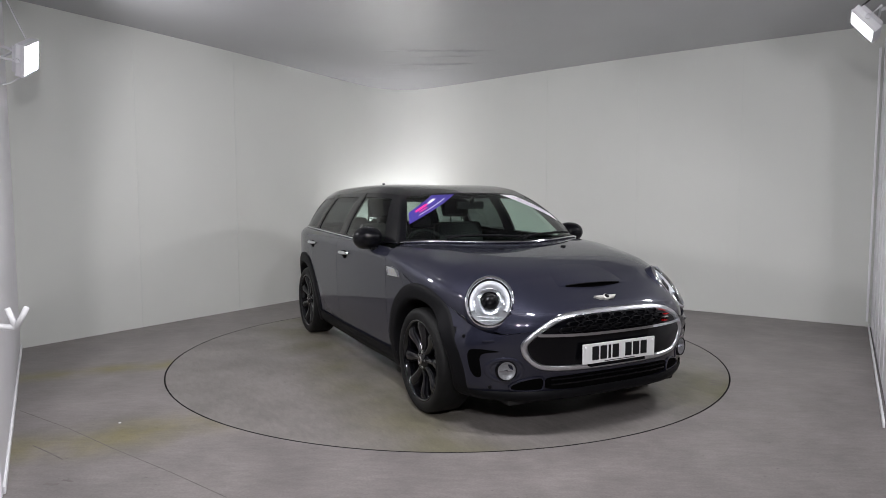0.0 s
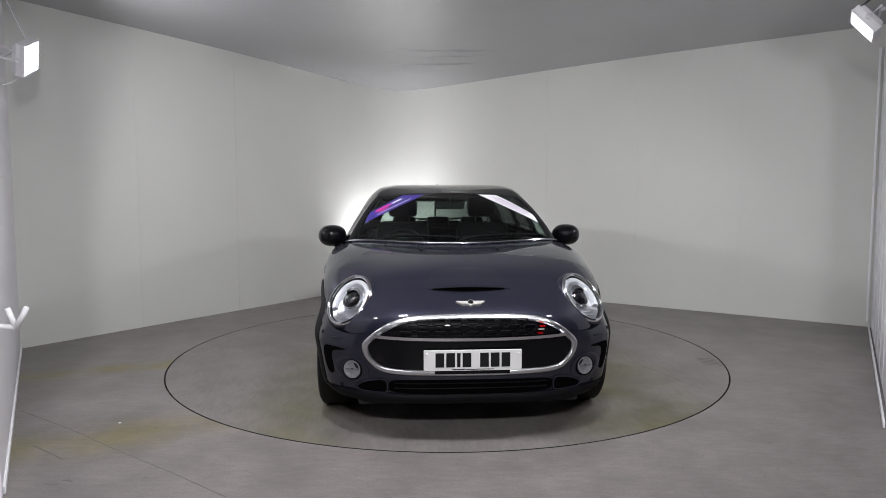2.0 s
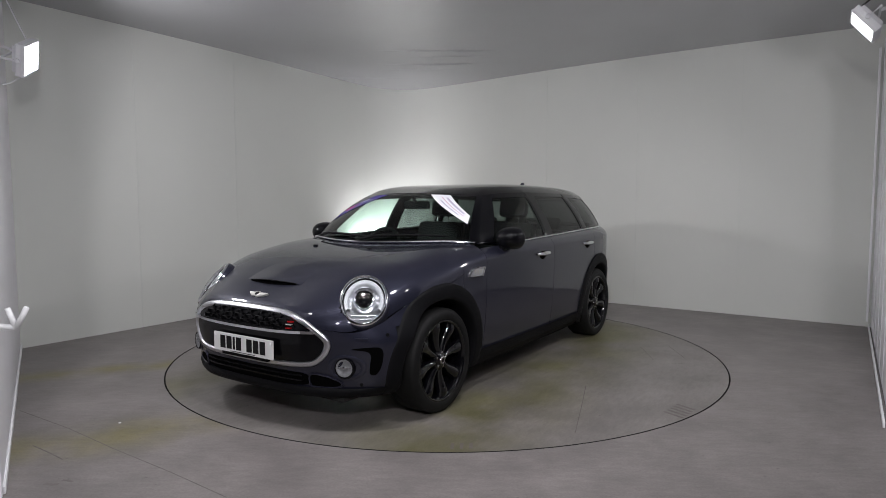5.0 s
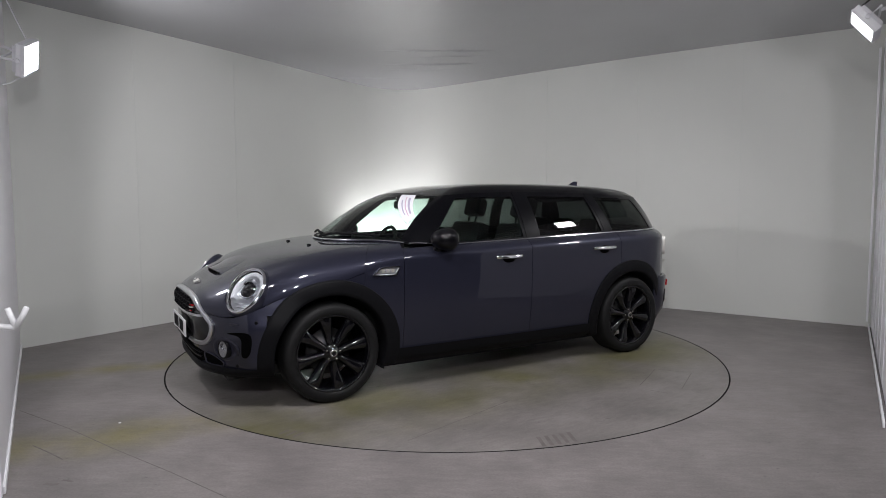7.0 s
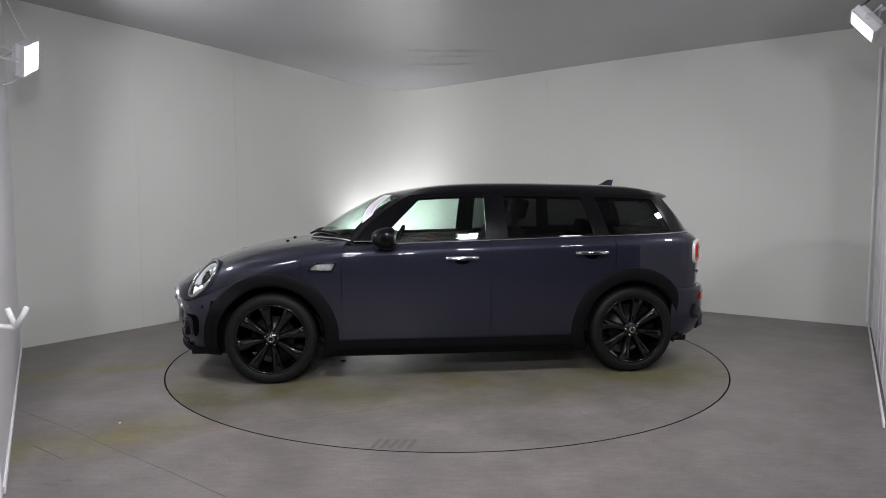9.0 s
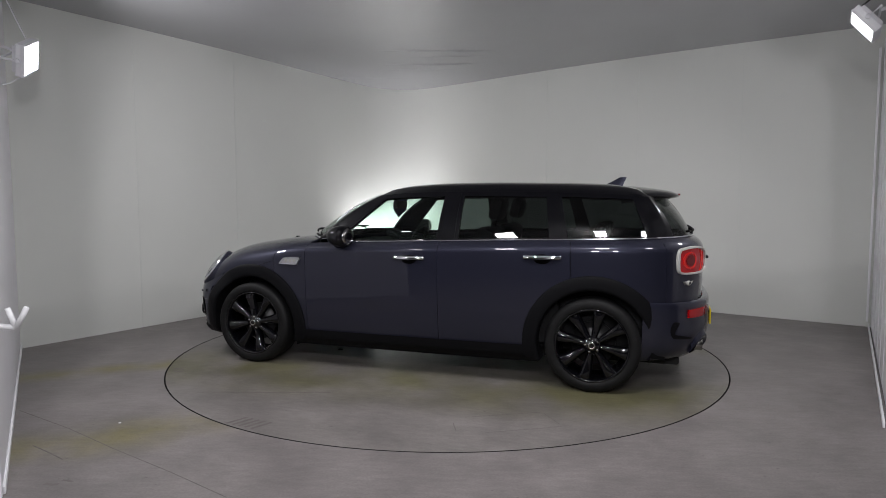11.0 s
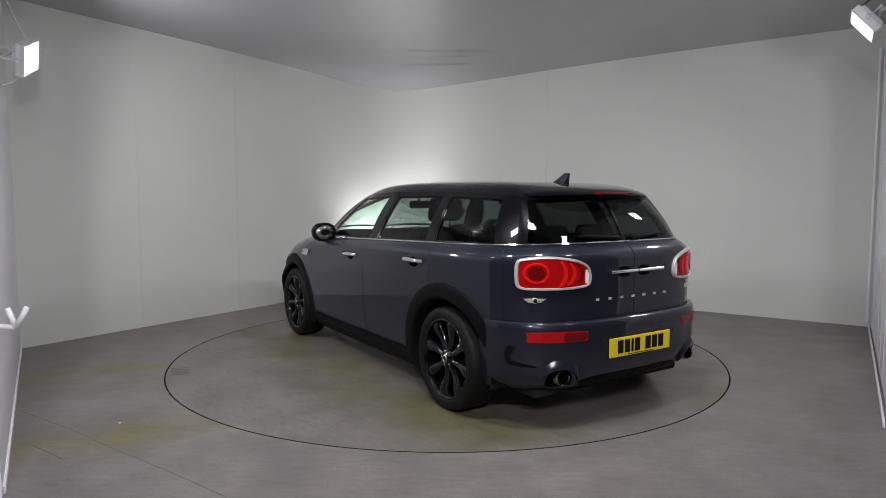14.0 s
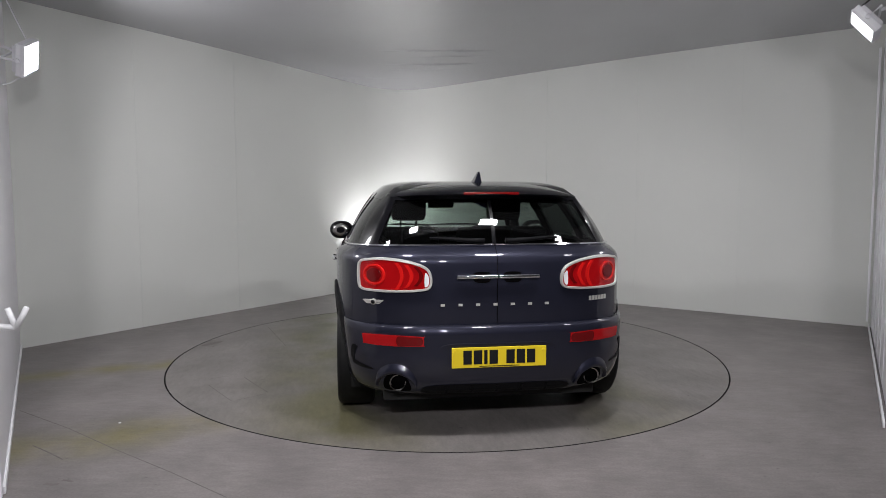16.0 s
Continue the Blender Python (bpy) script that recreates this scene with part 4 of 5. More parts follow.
def build_headlights():
    for s in (1, -1):
        m = lamp_pose(s)
        A, B = LAMP_A, LAMP_B

        def dish(profile, mat_, name, parent, seg=56, label=""):
            rows = []
            for k in range(seg):
                a = 2 * math.pi * k / seg
                rows.append([(A * r * math.cos(a), B * r * math.sin(a), h) for r, h in profile])
            return part(name, tidy(sheet(rows, close=True)), mat_, parent, label)
        hl = dish([(1.10, -0.045), (1.06, 0.002), (1.03, 0.010), (0.99, 0.008)], M_PAINT, "headlight", CAR, label="round headlight with chrome bezel and white light ring")
        hl.matrix_local = m
        dish([(1.02, -0.07), (1.01, 0.012), (0.985, 0.021), (0.93, 0.024), (0.895, 0.019), (0.885, 0.006)], M_CHROME, "bezel", hl)
        dish([(0.89, 0.012), (0.875, 0.002), (0.85, -0.004), (0.84, -0.06)], M_INK, "gasket", hl)
        dish([(0.85, -0.008), (0.66, -0.022), (0.45, -0.042), (0.0, -0.052)], M_REFLECTOR, "reflector", hl)
        ring = []
        for k in range(49):
            a = math.radians(-28 + 236 * k / 48)
            ring.append([(A * r * math.cos(a), B * r * math.sin(a), h) for r, h in [(0.845, -0.012), (0.835, 0.004), (0.80, 0.009), (0.70, 0.007), (0.655, -0.001), (0.645, -0.026)]])
        part("light_ring", tidy(sheet(ring)), M_RINGWHITE, hl, "white horseshoe daytime light")
        pr = part("projector", lathe([(0.066, -0.05), (0.064, -0.014), (0.056, -0.004), (0.050, -0.006), (0.047, -0.014)], "z", 32), M_CHROME, hl)
        pr.matrix_local = pose(0.0, 0.012, 0)
        part("projector_lens", lathe([(0.049, -0.014), (0.040, 0.004), (0.024, 0.013), (0.0, 0.016)], "z", 28), M_BLACK, pr)
        lid = []
        for k in range(13):
            a = math.radians(35 + 110 * k / 12)
            lid.append([(0.050 * math.cos(a), 0.050 * math.sin(a), -0.008), (0.052 * math.cos(a), 0.052 * math.sin(a), 0.010), (0.068 * math.cos(a), 0.074 * math.sin(a), 0.004)])
        part("projector_lid", tidy(sheet(lid)), M_CHROME, pr)
        for k in range(2):
            fn = part("reflector_rib", cbox((-0.08, -0.002, -0.004), (0.08, 0.002, 0.004), 0.001), M_REFLECTOR, hl, smooth=False)
            fn.matrix_local = pose(0, -0.080 - 0.026 * k, -0.022 + 0.006 * k) @ Matrix.Diagonal((1 - 0.22 * k, 1, 1, 1))
        dish([(0.89, 0.018), (0.75, 0.030), (0.5, 0.040), (0.25, 0.045), (0.0, 0.046)], M_LENS, "lens", hl)
        for y, z in ((0.772, 0.560), (0.700, 0.282)):
            ps = part("parking_sensor", lathe([(0.0, 0.004), (0.009, 0.0035), (0.011, 0.001), (0.011, -0.01)], "z", 16), M_PLASTIC, CAR)
            ps.matrix_local = Matrix.Translation(skin_front(s * y, z, 0.001)) @ Vector((0.6, s * 0.8, 0)).to_track_quat("Z", "Y").to_matrix().to_4x4()
        # washer nozzle cover beside the lamp
        bar = part("washer_cover", cbox((-0.035, -0.006, -0.004), (0.035, 0.006, 0.004), 0.003), M_PAINT, CAR)
        q = skin_front(s * 0.70, 0.545, 0.001)
        bar.matrix_local = Matrix.Translation(q) @ Vector((0.85, s * 0.5, 0)).to_track_quat("Z", "Y").to_matrix().to_4x4()


def build_bonnet_bits():
    # raised intake; a near-black strip under its lip paints the slot's shade
    rows, mouth, edge = [], [], []
    for i in range(25):
        f = 2 * i / 24 - 1
        y = 0.265 * f
        side = math.cos(math.pi / 2 * f)
        row = []
        for k in range(13):
            t = k / 12
            x = 1.56 + 0.35 * t - 0.03 * f * f
            row.append(skin_bonnet(x, y, -0.004 + 0.029 * side * t ** 1.7))
        a = row[-1]
        row.append(a + Vector((0.004, 0, -0.003)))
        row.append(a + Vector((-0.004, 0, -0.006)))
        rows.append(row)
        if abs(f) < 0.80:
            mouth.append([a + Vector((-0.006, 0, -0.005)), skin_bonnet(a.x - 0.010, y, 0.001), skin_bonnet(a.x + 0.006, y, 0.0015)])
            edge.append(a + Vector((0.003, 0, -0.001)))
    sc = part("bonnet_scoop", tidy(sheet(rows)), M_PAINT, CAR, "raised bonnet air scoop")
    if sum(p.normal.z for p in sc.data.polygons) < 0:
        sc.data.flip_normals()
    part("scoop_mouth", tidy(sheet(mouth)), M_CAVITY_SHADE, sc, "scoop slot with its shade painted near-black")
    part("scoop_lip", tube(edge, 0.0035, 6), M_PLASTIC, sc)
    n = Vector((0.55, 0, 0.83)).normalized()
    c = skin_bonnet(2.015, 0, 0.006)
    m = Matrix.Translation(c) @ Matrix(((0, -n.z, n.x, 0), (1, 0, 0, 0), (0, n.x, n.z, 0), (0, 0, 0, 1)))
    winged_badge(m, 0.088, CAR)
    for s in (1, -1):
        for x, y in ((1.28, 0.25),):
            nz = part("washer_nozzle", cbox((-0.012, -0.014, -0.004), (0.012, 0.014, 0.010), 0.004), M_PLASTIC, CAR)
            nz.matrix_local = Matrix.Translation(skin_bonnet(x, s * y))
    # dark cowl panel and wipers at the foot of the windscreen
    rows = []
    for i in range(25):
        y = -0.76 + 1.52 * i / 24
        x = cowl_x(y)
        z = belt_point(min(1.0, abs(y) / 0.775)).z
        rows.append([(x + 0.012, y, z - 0.03), (x + 0.010, y, z + 0.004), (x - 0.004, y, z + 0.016), (x - 0.05, y, z + 0.018), (x - 0.06, y, z - 0.02)])
    part("cowl_panel", tidy(sheet(rows)), M_PLASTIC, CAR, "black plastic cowl panel")
    cw = [(cowl_x(y) + 0.012, y, belt_point(min(1.0, abs(y) / 0.775)).z + 0.006) for y in np.linspace(-0.76, 0.76, 41)]
    part("cowl_trim", tube(cw, 0.008, 6), M_CHROME, CAR, "thin chrome strip along the cowl")
    for y0, y1 in ((0.02, 0.60), (-0.50, 0.05)):
        pts = []
        for k in range(7):
            y = y0 + (y1 - y0) * k / 6
            p = house(abs(y) / 0.775, abs(y) / 0.775, 0.05 + 0.03 * math.sin(k / 6 * 3.1), 0.022)
            pts.append((p.x, y, p.z))
        wi = part("wiper", tube(pts, 0.008, 6), M_PLASTIC, CAR, "black windscreen wiper")
        part("wiper_arm", tube([(pts[0][0] + 0.03, y0, pts[0][2] - 0.015), pts[1], pts[4]], 0.009, 6), M_PLASTIC, wi)


# ---------- car: sides ----------
def side_pose(x, z, s, proud=0.0):
    """A frame on the flank: x to the front, y outward, z up."""
    y = side_y(x, z) + proud
    e = 0.01
    a = math.atan2(side_y(x, z + e) - side_y(x, z - e), 2 * e)
    m = pose(x, s * y, z, math.degrees(-a) * s * -1)
    return m


def build_side_bits():
    # chrome belt strip, whole way round behind the windscreen
    line = [belt_point(1 + t) for t in np.linspace(0.0, 1.0, 50)] + [belt_point(2 + t) for t in np.linspace(0.03, 1.0, 24)]
    for s in (1, -1):
        pts = [(p.x + (-0.006 if i > 49 else 0), s * (p.y + 0.005), p.z + 0.004) for i, p in enumerate(line)]
        part("belt_trim", tube(pts, 0.0075, 6), M_CHROME, CAR, "chrome belt strip")
    for s in (1, -1):
        top = [roof_point(1 + t) for t in np.linspace(0.06, 0.62, 30)]
        part("rain_strip", tube([(p.x, s * (p.y + 0.012), p.z - 0.022) for p in top], 0.004, 6), M_BLACK, CAR)
    for s in (1, -1):
        for x0, x1, z in ((0.09, -0.147, 0.888), (-0.87, -1.124, 0.915)):
            xm = (x0 + x1) / 2
            yb = side_y(xm, z)
            # flat disc on the door skin, black in place of the hollow's shade
            cup = part("handle_cup", lathe([(0.0, 0.004), (0.5, 0.004), (0.9, 0.003), (1.0, -0.004)], "z", 28), M_CAVITY_SHADE, CAR, "black disc painted as the shade of the door handle hollow")
            cup.matrix_local = Matrix.Translation((xm, s * (side_y(xm, z - 0.012) - 0.001), z - 0.012)) @ pose(0, 0, 0, -90 * s) @ Matrix.Diagonal((0.062, 0.036, 1, 1))
            L = x0 - x1
            rows = []
            for k in range(13):
                t = k / 12
                x = x1 + L * t
                out = 0.012 + 0.026 * math.sin(math.pi * t) ** 0.5
                hh = 0.010 + 0.005 * math.sin(math.pi * t)
                yy = side_y(x, z)
                rows.append([Vector((x, s * (yy - 0.006), z + hh * 0.5)), Vector((x, s * (yy + out * 0.7), z + hh)), Vector((x, s * (yy + out), z + hh * 0.2)), Vector((x, s * (yy + out), z - hh * 0.5)), Vector((x, s * (yy + out * 0.7), z - hh)), Vector((x, s * (yy + out * 0.4), z - hh * 0.5)), Vector((x, s * (yy - 0.006), z + hh * 0.5))])
            part("door_handle", tidy(sheet(rows)), M_CHROME, CAR, "chrome door handle")
        # side vent badge: a chrome frame with a pale insert
        quad = [(0.880, 0.866), (0.95, 0.868), (1.02, 0.860), (1.030, 0.852), (1.062, 0.818), (1.058, 0.810), (0.98, 0.806), (0.905, 0.806), (0.898, 0.812), (0.874, 0.856)]
        pts = loop(quad, 4)

        def skin_side(x, z, d, s=s):
            return Vector((x, s * (side_y(x, z) + d), z))
        v = fill_part("side_vent", pts, 0.965, 0.838, 0.007, skin_side, M_SATIN, CAR, 4, "silver side vent with chrome frame")
        ring_part("vent_frame", pts, 0.965, 0.838, 0.010, 0.014, skin_side, M_CHROME, v)
        for k in range(3):
            x = 0.915 + 0.035 * k
            rows = [[skin_side(x + dx, z, d) for z, d in ((0.826, 0.004), (0.826, 0.010), (0.850, 0.010), (0.850, 0.004))] for dx in (0, 0.022)]
            part("vent_mark", tidy(sheet(rows)), M_PALE, v, smooth=False)
        # door mirror
        rows = []
        for k in range(25):
            a = math.pi * k / 24
            row = []
            for j in range(33):
                b = 2 * math.pi * j / 32
                cy, cz = math.sin(a) * math.cos(b), math.sin(a) * math.sin(b)
                cx = math.cos(a)
                cx = cx * 0.120 if cx > 0 else cx * 0.055
                row.append((cx, math.copysign(abs(cy) ** 0.85, cy) * 0.102, math.copysign(abs(cz) ** 0.9, cz) * 0.078))
            rows.append(row)
        mi = part("door_mirror", tidy(sheet(rows)), M_BLACK, CAR, "gloss black rounded door mirror")
        mi.matrix_local = Matrix.Translation((0.497, s * 0.908, 1.034)) @ pose(0, 0, 0, 0, 0, -8 * s) @ Matrix.Diagonal((1.05, 1.05, 1.05, 1))
        gl = part("mirror_glass", lathe([(0, -0.054), (0.5, -0.052), (0.7, -0.048), (0.78, -0.03)], "x", 28), M_DARKCHROME, mi)
        gl.matrix_local = Matrix.Diagonal((1, 0.100, 0.076, 1))
        part("mirror_foot", tube([(0.60, s * 0.815, 0.925), (0.59, s * 0.845, 0.938), (0.555, s * 0.872, 0.968), (0.515, s * 0.893, 1.005)], [0.034, 0.029, 0.024, 0.024], 12), M_BLACK, CAR)
        # small side reflector marks on the flare ends
        part("mud_flap", cbox((0.955, s * 0.70 - 0.09, 0.16), (0.965, s * 0.70 + 0.12, 0.30), 0.003), M_PLASTIC, CAR)


# ---------- car: tail ----------
TAIL = [(0.722, 0.988), (0.64, 0.998), (0.54, 0.993), (0.44, 0.974), (0.366, 0.938), (0.342, 0.876), (0.360, 0.822), (0.44, 0.806), (0.57, 0.801), (0.69, 0.802), (0.740, 0.810), (0.758, 0.842), (0.760, 0.932), (0.750, 0.974)]


def build_tail():
    pts = loop([(0.552 + (y - 0.552) * 0.94, 0.898 + (z - 0.898) * 0.96) for y, z in TAIL], 6)
    for s in (False, True):
        t = fill_part("tail_light", scaled(pts, 0.56, 0.90, 0.014), 0.56, 0.90, 0.010, skin_rear, M_RED, CAR, 14, "red tail light in a pale metal frame", mirror=s)
        ring_part("tail_light_frame", pts, 0.56, 0.90, 0.015, 0.018, skin_rear, M_PALE, t, label="pale satin frame", mirror=s)
        sg = -1 if s else 1
        for k, (yc, w, mt) in enumerate(((0.660, 0.036, M_REDDARK),)):
            ring = loop([(yc + w * math.cos(a), 0.90 + w * math.sin(a)) for a in np.linspace(0, 2 * math.pi, 12, endpoint=False)], 2)
            fill_part("lamp_core", ring, yc, 0.90, 0.015, skin_rear, mt, t, 4, mirror=s)
            ring_part("lamp_ring", loop([(yc + 0.060 * math.cos(a), 0.90 + 0.060 * math.sin(a)) for a in np.linspace(0, 2 * math.pi, 12, endpoint=False)], 2), yc, 0.90, 0.016, 0.016, skin_rear, M_REDGLOW, t, mirror=s)
        for k in range(3):
            yc = 0.545 - 0.05 * k
            h = 0.072 - 0.010 * k
            arc = [(yc - 0.030 * (1 - (j / 6 - 1) ** 2), 0.895 + h * (j / 6 - 1)) for j in range(13)]
            rows = []
            for y, z in arc:
                rows.append([skin_rear(sg * (y + dy), z, d) for dy, d in ((0.011, 0.008), (0.009, 0.016), (-0.009, 0.016), (-0.011, 0.008))])
            part("lamp_blade", tidy(sheet(rows)), M_REDGLOW if k < 2 else M_REDDARK, t)
        wl = loop([(0.380, 0.905), (0.372, 0.88), (0.378, 0.845), (0.396, 0.842), (0.394, 0.912)], 3)
        fill_part("reversing_light", wl, 0.384, 0.877, 0.0145, skin_rear, M_WHITEBIT, t, 3, "white reversing light", mirror=s)
        rf = [(0.400, 0.528), (0.406, 0.522), (0.55, 0.519), (0.688, 0.522), (0.696, 0.529), (0.699, 0.570), (0.692, 0.577), (0.55, 0.580), (0.407, 0.575), (0.400, 0.568)]
        ref = fill_part("rear_reflector", loop(rf, 4), 0.55, 0.548, 0.056, skin_rear, M_RED, CAR, 6, "red bumper reflector", mirror=s, edge=0.02)
        half = loop([(0.41, 0.528), (0.47, 0.525), (0.53, 0.523), (0.53, 0.574), (0.47, 0.572), (0.41, 0.568)], 3)
        fill_part("fog_lens", half, 0.47, 0.548, 0.0585, skin_rear, M_REDDARK, ref, 4, mirror=s, edge=0.03)
        # exhaust
        ex = part("exhaust", lathe([(0.038, -0.16), (0.045, -0.02), (0.047, 0.02), (0.044, 0.026), (0.038, 0.022), (0.036, -0.10), (0.0, -0.11)], "x", 36), M_DARKCHROME, CAR, "round chrome exhaust tip")
        ex.matrix_local = pose(-2.022, sg * 0.545, 0.318, 0, 0, 180)
        # bore lined near-black, so its inner shade lies in the colour
        part("exhaust_bore", lathe([(0.0365, 0.012), (0.0355, -0.09), (0, -0.095)], "x", 32), M_CAVITY_SHADE, ex)
        # no hollow is cut: this bumper pad paints the shade round the tip
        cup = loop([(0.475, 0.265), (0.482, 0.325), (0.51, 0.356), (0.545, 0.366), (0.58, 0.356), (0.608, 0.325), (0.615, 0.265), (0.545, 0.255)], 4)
        hol = fill_part("exhaust_cup", cup, 0.545, 0.300, 0.003, skin_bumper, M_CAVITY_SHADE, CAR, 6, "black pad painted as shade round the exhaust", mirror=s)
        brow = [(0.440 + 0.21 * k / 16, 0.295 + 0.088 * math.sin(math.pi * k / 16) ** 0.6) for k in range(17)]
        rows = [[skin_bumper(sg * y, z + dz, d) for dz, d in ((-0.018, -0.004), (-0.017, 0.014), (-0.008, 0.022), (0.008, 0.020), (0.024, 0.009), (0.044, -0.002))] for y, z in brow]
        part("exhaust_brow", tidy(sheet(rows)), M_PAINT, hol, "paint-coloured bulge over the exhaust")
        # upright air slot at the bumper's corner, its shade painted by a black pad
        slot = loop([(0.738, 0.490), (0.764, 0.497), (0.775, 0.45), (0.770, 0.405), (0.752, 0.384), (0.668, 0.376), (0.666, 0.386), (0.744, 0.400), (0.757, 0.43), (0.752, 0.465)], 4)
        fill_part("bumper_slot", slot, 0.765, 0.415, 0.003, skin_bumper, M_PLASTIC, CAR, 5, "air slot in the bumper corner, its shade a flat black pad", mirror=s)
        # wiper on its own window half
        ptsw = []
        for k in range(7):
            y = 0.06 + 0.30 * k / 6
            u = 3 - y / 0.70
            p = house(u, u, 0.10 - 0.03 * math.cos(k / 6 * 3.1), 0.018)
            ptsw.append((p.x, sg * y, p.z))
        rw = part("rear_wiper", tube(ptsw, [0.016, 0.015, 0.013, 0.011, 0.010, 0.009, 0.006], 8), M_PLASTIC, CAR, "black rear wiper")
    plate_part("number_plate", Matrix(((0, 0, -1, -2.118), (-1, 0, 0, 0), (0, 1, 0, 0.460), (0, 0, 0, 1))), 0.52, 0.111, M_PLATE_Y, CAR, "yellow rear number plate")
    nest = loop([(0.29, 0.53), (0.31, 0.46), (0.29, 0.385), (0.0, 0.375), (-0.29, 0.385), (-0.31, 0.46), (-0.29, 0.53), (0.0, 0.535)], 5)
    val = loop([(0.0, 0.300), (0.25, 0.302), (0.38, 0.292), (0.42, 0.262), (0.36, 0.236), (0.0, 0.228), (-0.36, 0.236), (-0.42, 0.262), (-0.38, 0.292), (-0.25, 0.302)], 5)
    dv = fill_part("rear_valance", val, 0, 0.265, 0.004, skin_bumper, M_PLASTIC, CAR, 6, "black plastic lower valance")
    for k in range(5):
        y = -0.28 + 0.14 * k
        bar_part("valance_fin", y - 0.006, y + 0.006, 0.244, 0.290, 0.0, 0.012, skin_bumper, M_PLASTIC, dv, 1)
    ring_part("plate_recess_rim", nest, 0, 0.46, 0.010, 0.058, skin_rear, M_PAINT, CAR, base=0.02)
    # handle bar across the two doors
    for s in (1, -1):
        part("tail_handle", tube([skin_rear(s * y, 0.892, 0.026) for y in np.linspace(0.004, 0.225, 9)], 0.011, 10), M_CHROME, CAR, "chrome tail door handle")
        part("handle_post", tube([skin_rear(s * 0.20, 0.892, -0.01), skin_rear(s * 0.20, 0.892, 0.02)], 0.008, 8), M_CHROME, CAR)
        # pad on the tail skin that paints the darkness behind the handle
        hol = loop([(0.05, 0.914), (0.12, 0.914), (0.135, 0.89), (0.12, 0.860), (0.05, 0.860), (0.035, 0.89)], 4)
        fill_part("handle_cup", hol, 0.09, 0.89, 0.003, skin_rear, M_CAVITY_SHADE, CAR, 4, "black pad painted as shade behind the tail handle", mirror=s < 0)
    for k in range(7):
        y = 0.300 - k * 0.0965
        bar_part("lettering_bar", y - 0.011, y + 0.011, 0.731, 0.744, -0.002, 0.005, skin_rear, M_PALE, CAR, 2)
    for k in range(6):
        y = -0.545 - 0.021 * k
        bar_part("lettering_bar", y - 0.007, y + 0.007, 0.740, 0.765, -0.002, 0.005, skin_rear, M_PALE, CAR, 1)
    n = Vector((-0.9, 0.42, 0)).normalized()
    c = skin_rear(0.668, 0.749, 0.003)
    e1 = Vector((-n.y, n.x, 0)).normalized()
    winged_badge(Matrix(((e1.x, 0, n.x, c.x), (e1.y, 0, n.y, c.y), (0, 1, 0, c.z), (0, 0, 0, 1))), 0.070, CAR)
    part("high_brake_light", cbox((-1.896, -0.16, 1.335), (-1.875, 0.16, 1.350), 0.003), M_REDDARK, CAR, "red high brake light strip")
    # roof fin
    rows = []
    for k in range(9):
        t = k / 8
        w = 0.032 * (1 - t) + 0.005
        xb, xf = -1.475 - 0.03 * t, -1.29 - 0.165 * t ** 0.8
        z = 1.405 + 0.076 * t
        rows.append([(xf, 0, z), (xf * 0.6 + xb * 0.4, w, z), (xb, w * 0.7, z), (xb, -w * 0.7, z), (xf * 0.6 + xb * 0.4, -w, z), (xf, 0, z)])
    bm = sheet(rows)
    bmesh.ops.remove_doubles(bm, verts=bm.verts, dist=1e-5)
    bmesh.ops.holes_fill(bm, edges=[e for e in bm.edges if e.is_boundary])
    bmesh.ops.recalc_face_normals(bm, faces=bm.faces)
    part("roof_fin", bm, M_PAINT, CAR, "shark-fin roof aerial")


# ---------- car: cabin ----------
def rounded(lo, hi, bevel, m=None):
    return cbox(lo, hi, bevel, m)


